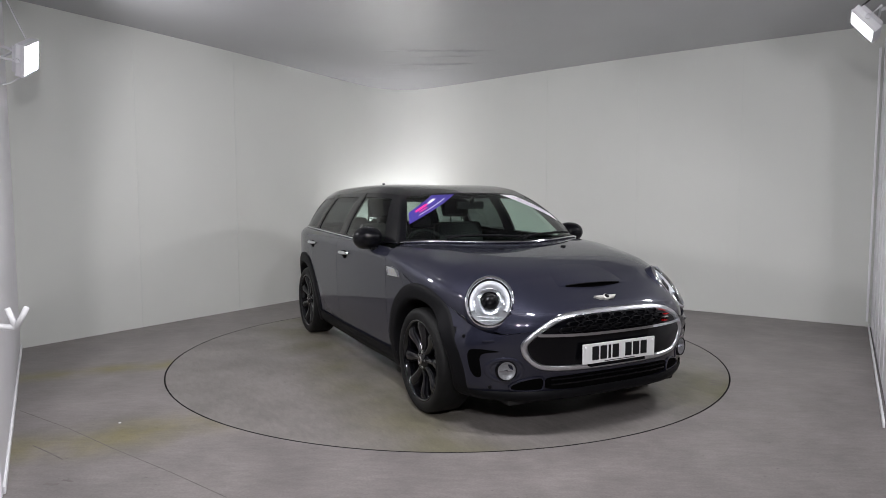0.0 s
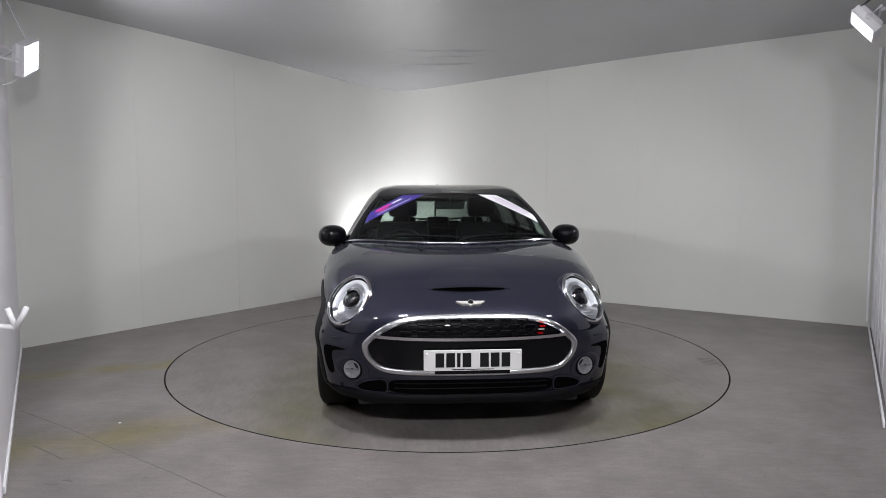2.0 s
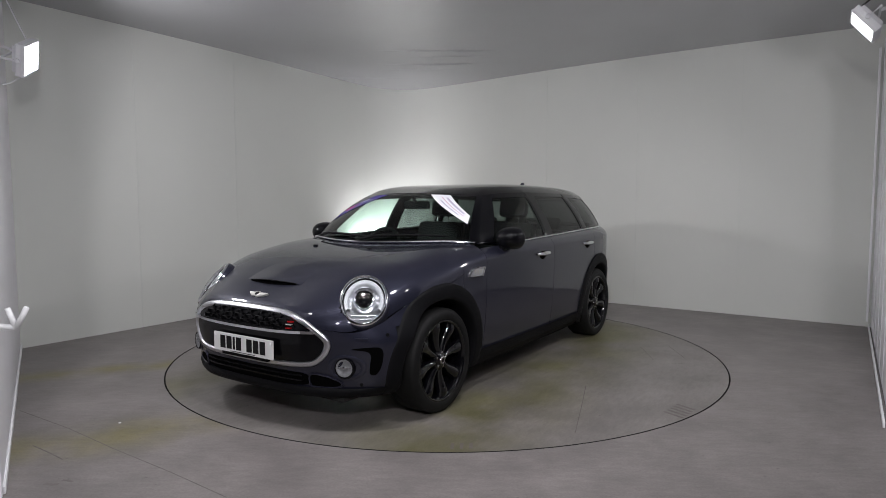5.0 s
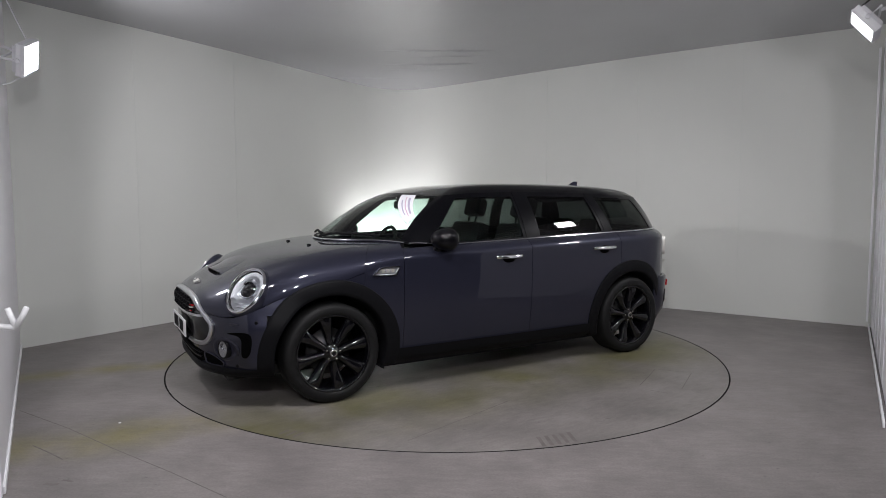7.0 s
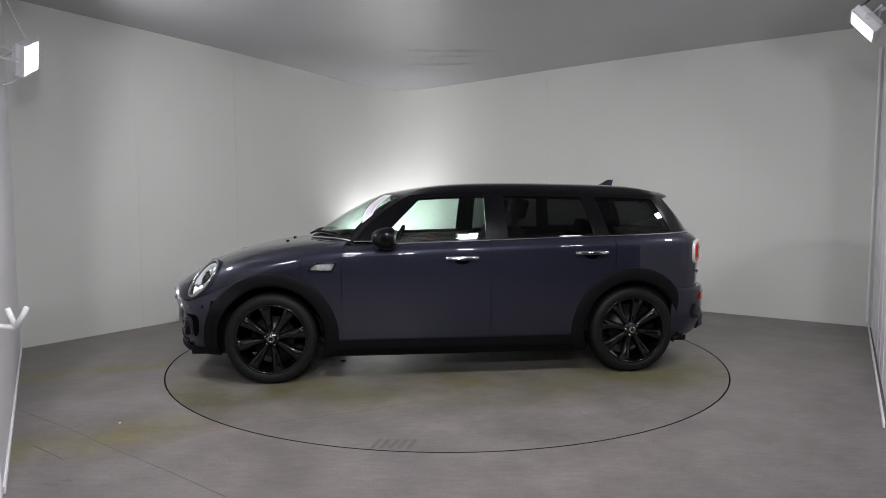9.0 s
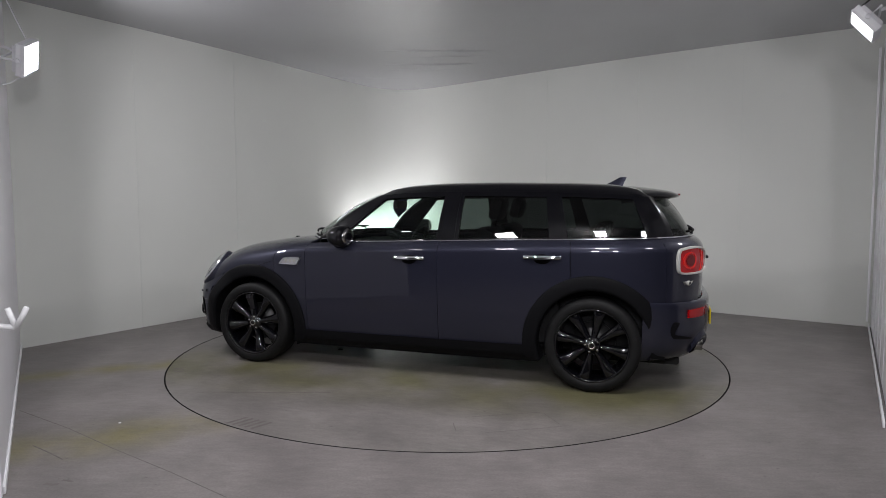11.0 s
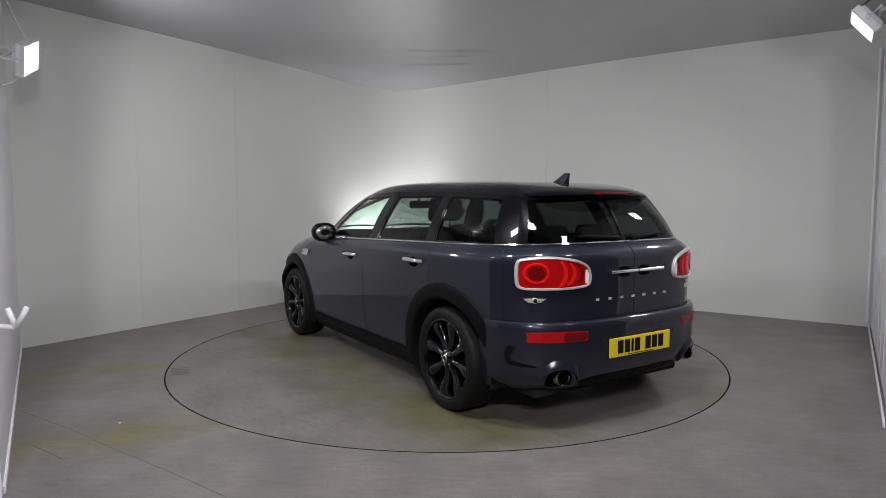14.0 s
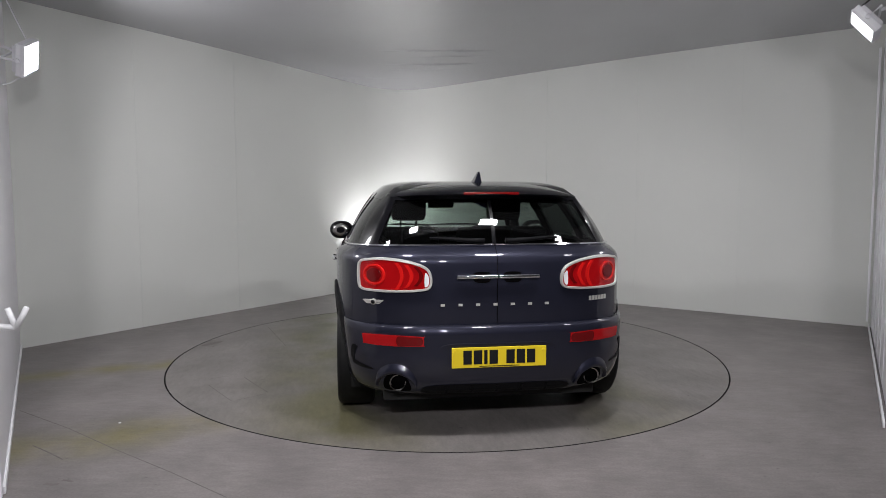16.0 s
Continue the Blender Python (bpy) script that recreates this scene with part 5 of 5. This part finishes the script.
def build_cabin():
    part("dashboard", rounded((0.50, -0.70, 0.66), (0.98, 0.70, 0.945), 0.05), M_CABIN, CAR, "black dashboard")
    part("cabin_floor", cbox((-1.85, -0.72, 0.26), (1.0, 0.72, 0.30)), M_CABIN, CAR)
    for s in (1, -1):
        part("door_lining", cbox((-1.1, s * 0.76 - 0.02, 0.3), (0.75, s * 0.76 + 0.02, 0.955), 0.01), M_CABIN, CAR)
        part("side_lining", cbox((-1.80, s * 0.70 - 0.04, 0.3), (-1.1, s * 0.70 + 0.04, 0.98), 0.01), M_CABIN, CAR)
        st = part("front_seat", rounded((-0.42, s * 0.37 - 0.25, 0.42), (0.13, s * 0.37 + 0.25, 0.58), 0.06), M_SEAT, CAR, "black leather front seat")
        bk = part("backrest", rounded((-0.07, -0.24, 0.0), (0.07, 0.24, 0.60), 0.06), M_SEAT, st)
        bk.matrix_local = pose(-0.36, s * 0.37, 0.52, 0, -16, 0)
        hd = part("headrest", rounded((-0.055, -0.135, 0.655), (0.045, 0.135, 0.835), 0.05), M_SEAT, bk)
        for q in (-0.06, 0.06):
            part("headrest_post", tube([(0, q, 0.58), (0, q, 0.67)], 0.007, 6), M_CHROME, bk)
    rb = part("rear_bench", rounded((-1.25, -0.62, 0.40), (-0.75, 0.62, 0.60), 0.06), M_SEAT, CAR, "black leather rear bench")
    bb = part("bench_back", rounded((-0.07, -0.62, 0.0), (0.07, 0.62, 0.50), 0.06), M_SEAT, rb)
    bb.matrix_local = pose(-1.20, 0, 0.52, 0, -14, 0)
    for y in (-0.36, 0.0, 0.36):
        part("rear_headrest", rounded((-0.05, y - 0.12, 0.50), (0.04, y + 0.12, 0.63), 0.045), M_SEAT, bb)
    wheel_ring = [(0.0, 0.185 * math.cos(a), 0.185 * math.sin(a)) for a in np.linspace(0, 2 * math.pi, 33)]
    sw = part("steering_wheel", tube(wheel_ring, 0.015, 8, caps=False), M_CABIN, CAR, "black steering wheel")
    sw.matrix_local = pose(0.40, -0.37, 0.90, 0, -25, 0)
    part("wheel_boss", rounded((-0.02, -0.07, -0.06), (0.03, 0.07, 0.06), 0.02), M_CABIN, sw)
    part("wheel_spoke", rounded((-0.008, -0.18, -0.018), (0.008, 0.18, 0.018), 0.006), M_CABIN, sw)
    part("column", tube([(0.02, 0, 0), (0.3, 0, -0.02)], 0.04, 8), M_CABIN, sw)
    mr = part("inner_mirror", rounded((-0.02, -0.12, -0.033), (0.02, 0.12, 0.033), 0.018), M_CABIN, CAR, "black inside mirror")
    mr.matrix_local = pose(0.40, 0, 1.265)
    part("mirror_stem", tube([(0.015, 0, 0.02), (0.05, 0, 0.06)], 0.014, 8), M_CABIN, mr)
    part("parcel_cover", cbox((-1.82, -0.62, 0.86), (-1.28, 0.62, 0.88)), M_CABIN, CAR)
    part("tail_lining", cbox((-1.93, -0.60, 0.30), (-1.88, 0.60, 1.02), 0.01), M_CABIN, CAR)


def sash(name, corners, material, s, parent=None, push=0.003, label=""):
    """A sticker inside the windscreen: corners as (across, up) in screen fractions."""
    (a0, a1), (b0, b1) = corners
    rows = []
    for i in range(13):
        t = i / 12
        row = []
        for j in range(4):
            f = j / 3
            u = (a0[0] + (a1[0] - a0[0]) * f) * (1 - t) + (b0[0] + (b1[0] - b0[0]) * f) * t
            w = (a0[1] + (a1[1] - a0[1]) * f) * (1 - t) + (b0[1] + (b1[1] - b0[1]) * f) * t
            p = house(u, u, w, push)
            row.append(Vector((p.x, s * p.y, p.z)))
        rows.append(row)
    ob = part(name, tidy(sheet(rows)), material, parent or CAR, label, smooth=False)
    return ob


def between(corners, f0, f1, t0, t1):
    """A narrower band in a sash."""
    (a0, a1), (b0, b1) = corners
    def at(f, t):
        return tuple((a0[k] + (a1[k] - a0[k]) * f) * (1 - t) + (b0[k] + (b1[k] - b0[k]) * f) * t for k in (0, 1))
    return ((at(f0, t0), at(f1, t0)), (at(f0, t1), at(f1, t1)))


def build_stickers():
    w = (((0.37, 0.945), (0.63, 0.945)), ((0.915, 0.30), (0.925, 0.46)))
    st = sash("screen_sticker", w, M_PAPER, 1, label="white diagonal sticker with printed lines")
    sash("print_bar", between(w, 0.66, 0.80, 0.16, 0.86), M_FAINTINK, 1, st, 0.0042)
    sash("print_bar", between(w, 0.46, 0.53, 0.12, 0.88), M_FAINTPINK, 1, st, 0.0042)
    sash("print_bar", between(w, 0.24, 0.32, 0.25, 0.80), M_FAINTINK, 1, st, 0.0042)
    v = (((0.35, 0.945), (0.64, 0.945)), ((0.915, 0.30), (0.925, 0.52)))
    st = sash("screen_sticker", v, M_PURPLE, -1, label="purple diagonal sticker with pink and white print")
    sash("print_bar", between(v, 0.60, 0.78, 0.50, 0.84), M_PINK, -1, st, 0.0042)
    sash("print_bar", between(v, 0.60, 0.76, 0.22, 0.46), M_PAPER, -1, st, 0.0042)
    sash("print_bar", between(v, 0.22, 0.27, 0.18, 0.82), M_PAPER, -1, st, 0.0042)
    sash("print_bar", between(v, 0.42, 0.52, 0.58, 0.78), M_PINK, -1, st, 0.0042)


build_grille()
build_nose_openings()
build_headlights()
build_bonnet_bits()
build_side_bits()
build_tail()
build_cabin()
build_stickers()


def gather_doors():
    """Handles, windows and frames move with their doors."""
    doors = [o for o in CAR.children if o.name.split(".")[0] in ("front_door", "rear_door", "tail_door")]
    def where(o):
        return sum((Vector(c) for c in o.bound_box), Vector()) / 8 if not o.matrix_basis.translation.length else o.matrix_basis.translation
    fits = {"front_door": ("front_window", "front_window_frame", "door_handle", "handle_cup"), "rear_door": ("rear_side_window", "rear_window_frame", "door_handle", "handle_cup"), "tail_door": ("tail_window", "tail_handle", "handle_cup", "handle_post", "rear_wiper")}
    for o in list(CAR.children):
        base = o.name.split(".")[0]
        best = None
        for d in doors:
            kind = d.name.split(".")[0]
            if base in fits[kind] and (where(d).y > 0) == (where(o).y > 0):
                gap = abs(where(d).x - where(o).x)
                if best is None or gap < best[0]:
                    best = (gap, d)
        if best:
            o.parent = best[1]


gather_doors()


def crisp(root):
    """Keeps folded edges of the panels sharp."""
    for o in root.children_recursive:
        if o.type == "MESH" and o.data.polygons and "lining" not in o.name and "wiper" not in o.name and o.data.polygons[0].use_smooth:
            md = o.modifiers.new("edges", "EDGE_SPLIT")
            md.split_angle = radians(48)


crisp(CAR)

# ---------- booth: fixtures ----------
def floodlight(place, beam, roll):
    """A flat rectangular floodlight with a glowing face, finned back and U bracket."""
    t = tagged(new("floodlight"), "lit white rectangular LED floodlight on a bracket", "floodlight", "booth floodlights")
    t.matrix_world = flood_pose(place, beam, roll)
    w, h = FLOOD_W / 2 + 0.018, FLOOD_H / 2 + 0.018
    part("housing", cbox((-w, -h, 0.004), (w, h, 0.050), 0.010), M_LAMPCASE, t, smooth=False)
    bm = bmesh.new()
    for a, b, c, d in ((-w, -h, w, -h + 0.014), (-w, h - 0.014, w, h), (-w, -h + 0.014, -w + 0.014, h - 0.014), (w - 0.014, -h + 0.014, w, h - 0.014)):
        box(bm, (a, b, -0.012), (c, d, 0.006))
    part("face_frame", bm, M_LAMPCASE, t, smooth=False)
    part("light_face", cbox((-w + 0.014, -h + 0.014, -0.002), (w - 0.014, h - 0.014, 0.003)), M_LAMPFACE, t, "glowing white face", smooth=False)
    for k in range(7):
        x = -w * 0.8 + 1.6 * w * k / 6
        part("cooling_fin", cbox((x - 0.004, -h * 0.8, 0.046), (x + 0.004, h * 0.8, 0.075)), M_LAMPCASE, t, smooth=False)
    br = [(-w - 0.012, 0, 0.03), (-w - 0.012, 0, 0.13), (w + 0.012, 0, 0.13), (w + 0.012, 0, 0.03)]
    part("bracket", tube(br, 0.009, 6), M_LAMPCASE, t, smooth=False)
    for s in (-1, 1):
        part("bracket_knob", lathe([(0, 0.014), (0.016, 0.012), (0.018, -0.012), (0, -0.014)], "x", 14), M_LAMPCASE, t).matrix_local = pose(s * (w + 0.008), 0, 0.03)
    return t


def run(name, pts, radius, material, label, category):
    return tagged(part(name, tube(pts, radius, 6), material), label, category)


def smooth_line(pts, n=8):
    out = []
    m = len(pts)
    for i in range(m - 1):
        p0, p1, p2, p3 = pts[max(i - 1, 0)], pts[i], pts[i + 1], pts[min(i + 2, m - 1)]
        for j in range(n):
            t = j / n
            out.append(tuple(0.5 * (2 * b + (c - a) * t + (2 * a - 5 * b + 4 * c - d) * t * t + (3 * b - a - 3 * c + d) * t ** 3) for a, b, c, d in zip(p0, p1, p2, p3)))
    out.append(tuple(pts[-1]))
    return out


def build_fixtures():
    lamps = [floodlight(place, beam, roll) for place, beam, watts, roll in FLOODS + [BACK_FLOOD]]

    def hung(lamp, name, pts, radius, material, label=""):
        ob = part(name, tube(pts, radius, 6), material, lamp, label)
        ob.matrix_parent_inverse = lamp.matrix_basis.inverted()
    hung(lamps[0], "arm", [(-3.16, -0.60, 2.40), (-3.24, -0.70, 2.43), (-3.36, -0.74, 2.43)], 0.012, M_LAMPCASE)
    hung(lamps[1], "arm", [(3.16, -0.70, 2.68), (3.28, -0.74, 2.71), (3.40, -0.72, 2.72)], 0.014, M_LAMPCASE)
    hung(lamps[0], "power_cable", smooth_line([(-3.13, -0.60, 2.47), (-3.17, -0.64, 2.60), (-3.22, -0.70, 2.78), (-3.26, -0.73, 2.93)]), 0.006, M_WCABLE, "thin white power cable")
    hung(lamps[0], "power_cable", smooth_line([(-3.15, -0.62, 2.26), (-3.20, -0.70, 2.18), (-3.27, -0.76, 2.14)]), 0.006, M_WCABLE, "thin white power cable")
    hung(lamps[1], "power_cable", smooth_line([(3.05, -0.66, 2.72), (3.13, -0.68, 2.78), (3.21, -0.70, 2.77), (3.27, -0.70, 2.71)]), 0.007, M_CABLE, "black power cable")
    for lamp, (pl, aim, w, rl) in zip(lamps[2:], FLOODS[2:]):
        x, y, z = pl
        hung(lamp, "hanger", [(x, y - 0.10, z + 0.02), (x, y - 0.10, 3.02 if y > -3 else 3.07)], 0.012, M_LAMPCASE)
    x, y, z = BACK_FLOOD[0]
    st = tagged(new("lamp_stand"), "low white metal floodlight stand on the floor", "stand")
    part("pole", tube([(x, y, 0.02), (x, y - 0.05, z - 0.06)], 0.014, 8), M_LAMPCASE, st)
    part("foot", lathe([(0, 0.0), (0.13, 0.0), (0.13, 0.012), (0.02, 0.025), (0, 0.025)], "z", 24), M_LAMPCASE, st).matrix_local = pose(x, y, 0.001)
    # posts and strips of the side panels
    def upright(name, lo, hi, ang, material, label, category="post"):
        c = [(a + b) / 2 for a, b in zip(lo, hi)]
        ob = part(name, cbox([a - b for a, b in zip(lo, c)], [a - b for a, b in zip(hi, c)], 0.004), material, smooth=False)
        ob.matrix_world = pose(*c, 0, 0, ang)
        return tagged(ob, label, category, kind="structure")
    upright("trim_post", (-2.005, -2.845, 0.0), (-1.945, -2.795, 2.99), -57, M_TRIM, "white square post at the panel's end")
    upright("trim_strip", (4.285, 0.985, 0.06), (4.32, 1.005, 2.80), 58, M_TRIM, "white upright strip in the corner", "trim")
    # ribs on the side panel
    for k in range(5):
        f = 0.28 + 0.13 * k
        x, y = 2.50 + 1.93 * f, -2.02 + 3.09 * f
        upright("trim_rib", (x - 0.030 - 0.006, y + 0.0186 - 0.0015, 0.04), (x - 0.030 + 0.006, y + 0.0186 + 0.0015, 2.88), 58, M_PANEL, "thin upright rib on the white panel", "trim")
    for a, b, nm in (((-1.97, -2.73), (-3.77, 0.08), "skirting"), ((2.50, -1.90), (4.36, 1.06), "skirting")):
        ob = panel_between("baseboard", a, b, 0.001, 0.035, 0.012, M_TRIM, "thin white strip along the foot of the panel", 0.002)
    # Y-shaped hook on the post
    hk = tagged(new("hook"), "white Y-shaped metal hook on a post", "hook")
    part("arm", tube([(-1.975, -2.80, 0.768), (-1.93, -2.76, 0.766), (-1.861, -2.755, 0.759)], 0.013, 10), M_TRIM, hk)
    part("prong", tube([(-1.861, -2.755, 0.757), (-1.898, -2.75, 0.842)], [0.013, 0.011], 10), M_TRIM, hk)
    part("prong", tube([(-1.861, -2.755, 0.757), (-1.838, -2.752, 0.80), (-1.813, -2.75, 0.846)], [0.013, 0.012, 0.011], 10), M_TRIM, hk)
    # upright joints between the wall boards
    wall = bpy.data.objects["wall_north"]
    for side, ts in (("a", (0.223, 0.447)), ("b", (0.393, 0.577, 0.754))):
        p, q = (LW, CORNER) if side == "a" else (CORNER, RW)
        d = (q - p).normalized()
        n = Vector((d.y, -d.x))
        for t in ts:
            c = p.lerp(q, t) + n * 0.001
            j = part("board_joint", cbox((-0.003, -0.002, 0.02), (0.003, 0.002, 2.93)), M_JOINT, wall, smooth=False)
            j.matrix_local = pose(c.x, c.y, 0, 0, 0, math.degrees(math.atan2(d.y, d.x)))


def strip_on_floor(name, pts, width, z, material, parent=None, label="", category=""):
    pts = [Vector((*p, 0)) for p in pts]
    rows = []
    for i, p in enumerate(pts):
        d = (pts[min(i + 1, len(pts) - 1)] - pts[max(i - 1, 0)]).normalized()
        n = Vector((-d.y, d.x, 0)) * width / 2
        rows.append([p + n + Vector((0, 0, z)), p - n + Vector((0, 0, z))])
    ob = part(name, sheet(rows), material, parent, label, smooth=False)
    if ob.data.polygons[0].normal.z < 0:
        ob.data.flip_normals()
    return ob


def build_floor_marks():
    floor = bpy.data.objects["floor"]
    strip_on_floor("floor_seam", [(-2.66, -1.60), (-2.17, -1.91), (-1.757, -2.207), (-1.33, -2.496), (-0.97, -2.756)], 0.006, 0.0012, M_SEAM, floor)
    strip_on_floor("floor_scratch", [(-2.212, -2.164), (-2.08, -2.25), (-1.94, -2.348)], 0.008, 0.0012, M_SEAM, floor)
    strip_on_floor("floor_scuff", [(-1.86, -2.620), (-1.82, -2.632), (-1.79, -2.628)], 0.022, 0.0012, M_MARK, floor)
    strip_on_floor("floor_scuff", [(-1.80, -2.585), (-1.77, -2.590), (-1.74, -2.602)], 0.016, 0.0012, M_MARK, floor)
    tagged(part("paint_speck", cbox((-1.928, -1.826, 0.0), (-1.916, -1.816, 0.004), 0.001), M_WHITEBIT, smooth=False), "tiny white chip lying on the grey floor", "chip")
    tt = TURNTABLE
    part("loose_chip", cbox((0.86, 0.27, 0.0), (0.90, 0.295, 0.012), 0.003), M_RUBBER, tt, smooth=False)
    strip_on_floor("scratch", [(-0.64, 1.60), (-0.84, 1.49), (-1.05, 1.37)], 0.005, 0.0012, M_SEAM, tt)
    strip_on_floor("scratch", [(-1.075, 1.38), (-1.199, 1.55)], 0.004, 0.0012, M_SEAM, tt)
    strip_on_floor("scratch", [(-0.60, 1.72), (-0.652, 1.833)], 0.004, 0.0012, M_SEAM, tt)
    strip_on_floor("scratch", [(-0.816, 1.812), (-1.212, 1.578)], 0.004, 0.0012, M_SEAM, tt)
    strip_on_floor("scratch", [(1.25, 1.69), (0.80, 1.55), (0.366, 1.411)], 0.005, 0.0012, M_SEAM, tt)
    for k in range(5):
        f = k / 4
        strip_on_floor("tyre_mark", [(0.61 - 0.19 * f, 2.01 + 0.03 * f), (0.665 - 0.19 * f, 2.135 + 0.03 * f)], 0.022, 0.0012, M_MARK, tt)
    for k in range(3):
        strip_on_floor("tyre_mark", [(1.83 - 0.03 * k, 1.24 + 0.04 * k), (1.76 - 0.03 * k, 1.20 + 0.04 * k)], 0.018, 0.0012, M_MARK, tt)


build_fixtures()
build_floor_marks()

# ---------- wheels ----------
def build_wheel():
    w = new("wheel")
    w.parent = CAR
    tagged(w, "gloss black eight-spoke alloy wheel with low-profile tyre")
    R = 0.322
    part("tyre", lathe([(0.245, -0.105), (0.262, -0.112), (0.295, -0.113), (0.312, -0.102), (R, -0.085), (R, 0.085), (0.312, 0.102), (0.295, 0.113), (0.262, 0.112), (0.248, 0.104), (0.243, 0.09)], "y", 64), M_RUBBER, w)
    part("rim", lathe([(0.252, 0.100), (0.250, 0.108), (0.243, 0.108), (0.236, 0.098), (0.232, 0.06), (0.222, -0.02), (0.215, -0.10)], "y", 64), M_WHEEL, w)
    part("brake_disc", lathe([(0.0, 0.0), (0.15, 0.0), (0.15, -0.02), (0, -0.02)], "y", 40), M_DISC, w)
    for k in range(8):
        prof = [(0.035, 0.018, 0.078, 0.05), (0.06, 0.021, 0.084, 0.045), (0.09, 0.025, 0.078, 0.045), (0.13, 0.030, 0.080, 0.04), (0.17, 0.036, 0.090, 0.038), (0.20, 0.040, 0.097, 0.036), (0.222, 0.046, 0.096, 0.034), (0.242, 0.062, 0.090, 0.03)]
        rows = []
        for r, hw, y, t in prof:
            rows.append([(r, y - t - 0.01, -hw), (r, y - 0.030, -hw), (r, y - 0.017, -hw * 0.92), (r, y - 0.006, -hw * 0.68), (r, y + 0.001, -hw * 0.36), (r, y + 0.003, 0), (r, y + 0.001, hw * 0.36), (r, y - 0.006, hw * 0.68), (r, y - 0.017, hw * 0.92), (r, y - 0.030, hw), (r, y - t - 0.01, hw), (r, y - t - 0.01, -hw)])
        sp = part("spoke", tidy(sheet(rows)), M_WHEEL, w)
        sp.matrix_local = pose(0, 0, 0, 0, 45 * k, 0)
    part("hub_cap", lathe([(0.0, 0.100), (0.03, 0.098), (0.034, 0.090), (0.06, 0.085), (0.065, 0.05), (0, 0.05)], "y", 32), M_WHEEL, w)
    for k in range(5):
        a = 2 * math.pi * (k + 0.5) / 5
        bolt = part("wheel_bolt", lathe([(0.0, 0.006), (0.007, 0.005), (0.009, 0.0), (0.009, -0.01)], "y", 10), M_DARKCHROME, w)
        bolt.matrix_local = pose(0.046 * math.cos(a), 0.088, 0.046 * math.sin(a))
    part("hub_badge", lathe([(0.014, 0.1005), (0.014, 0.1035), (0.024, 0.1025), (0.026, 0.097)], "y", 24), M_DARKCHROME, w)
    return w


W0 = build_wheel()
W0.matrix_local = pose(WHEEL_X, 0.772, 0.322, 0, 11, 0)
for x, s, a in ((-WHEEL_X, 1, 33), (WHEEL_X, -1, 5), (-WHEEL_X, -1, 20)):
    copy_thing(W0, pose(x, s * 0.772, 0.322, 0, a, 0 if s > 0 else 180))


def motions():
    rows = []
    for t, a in CAR_ANGLES:
        rows.append((t, pose(0, 0, 0, 0, 0, a) @ pose(0.024, -0.004, 0)))
    walk(CAR, rows)
    walk(TURNTABLE, [(t, pose(0, 0, 0, 0, 0, a)) for t, a in CAR_ANGLES])


motions()
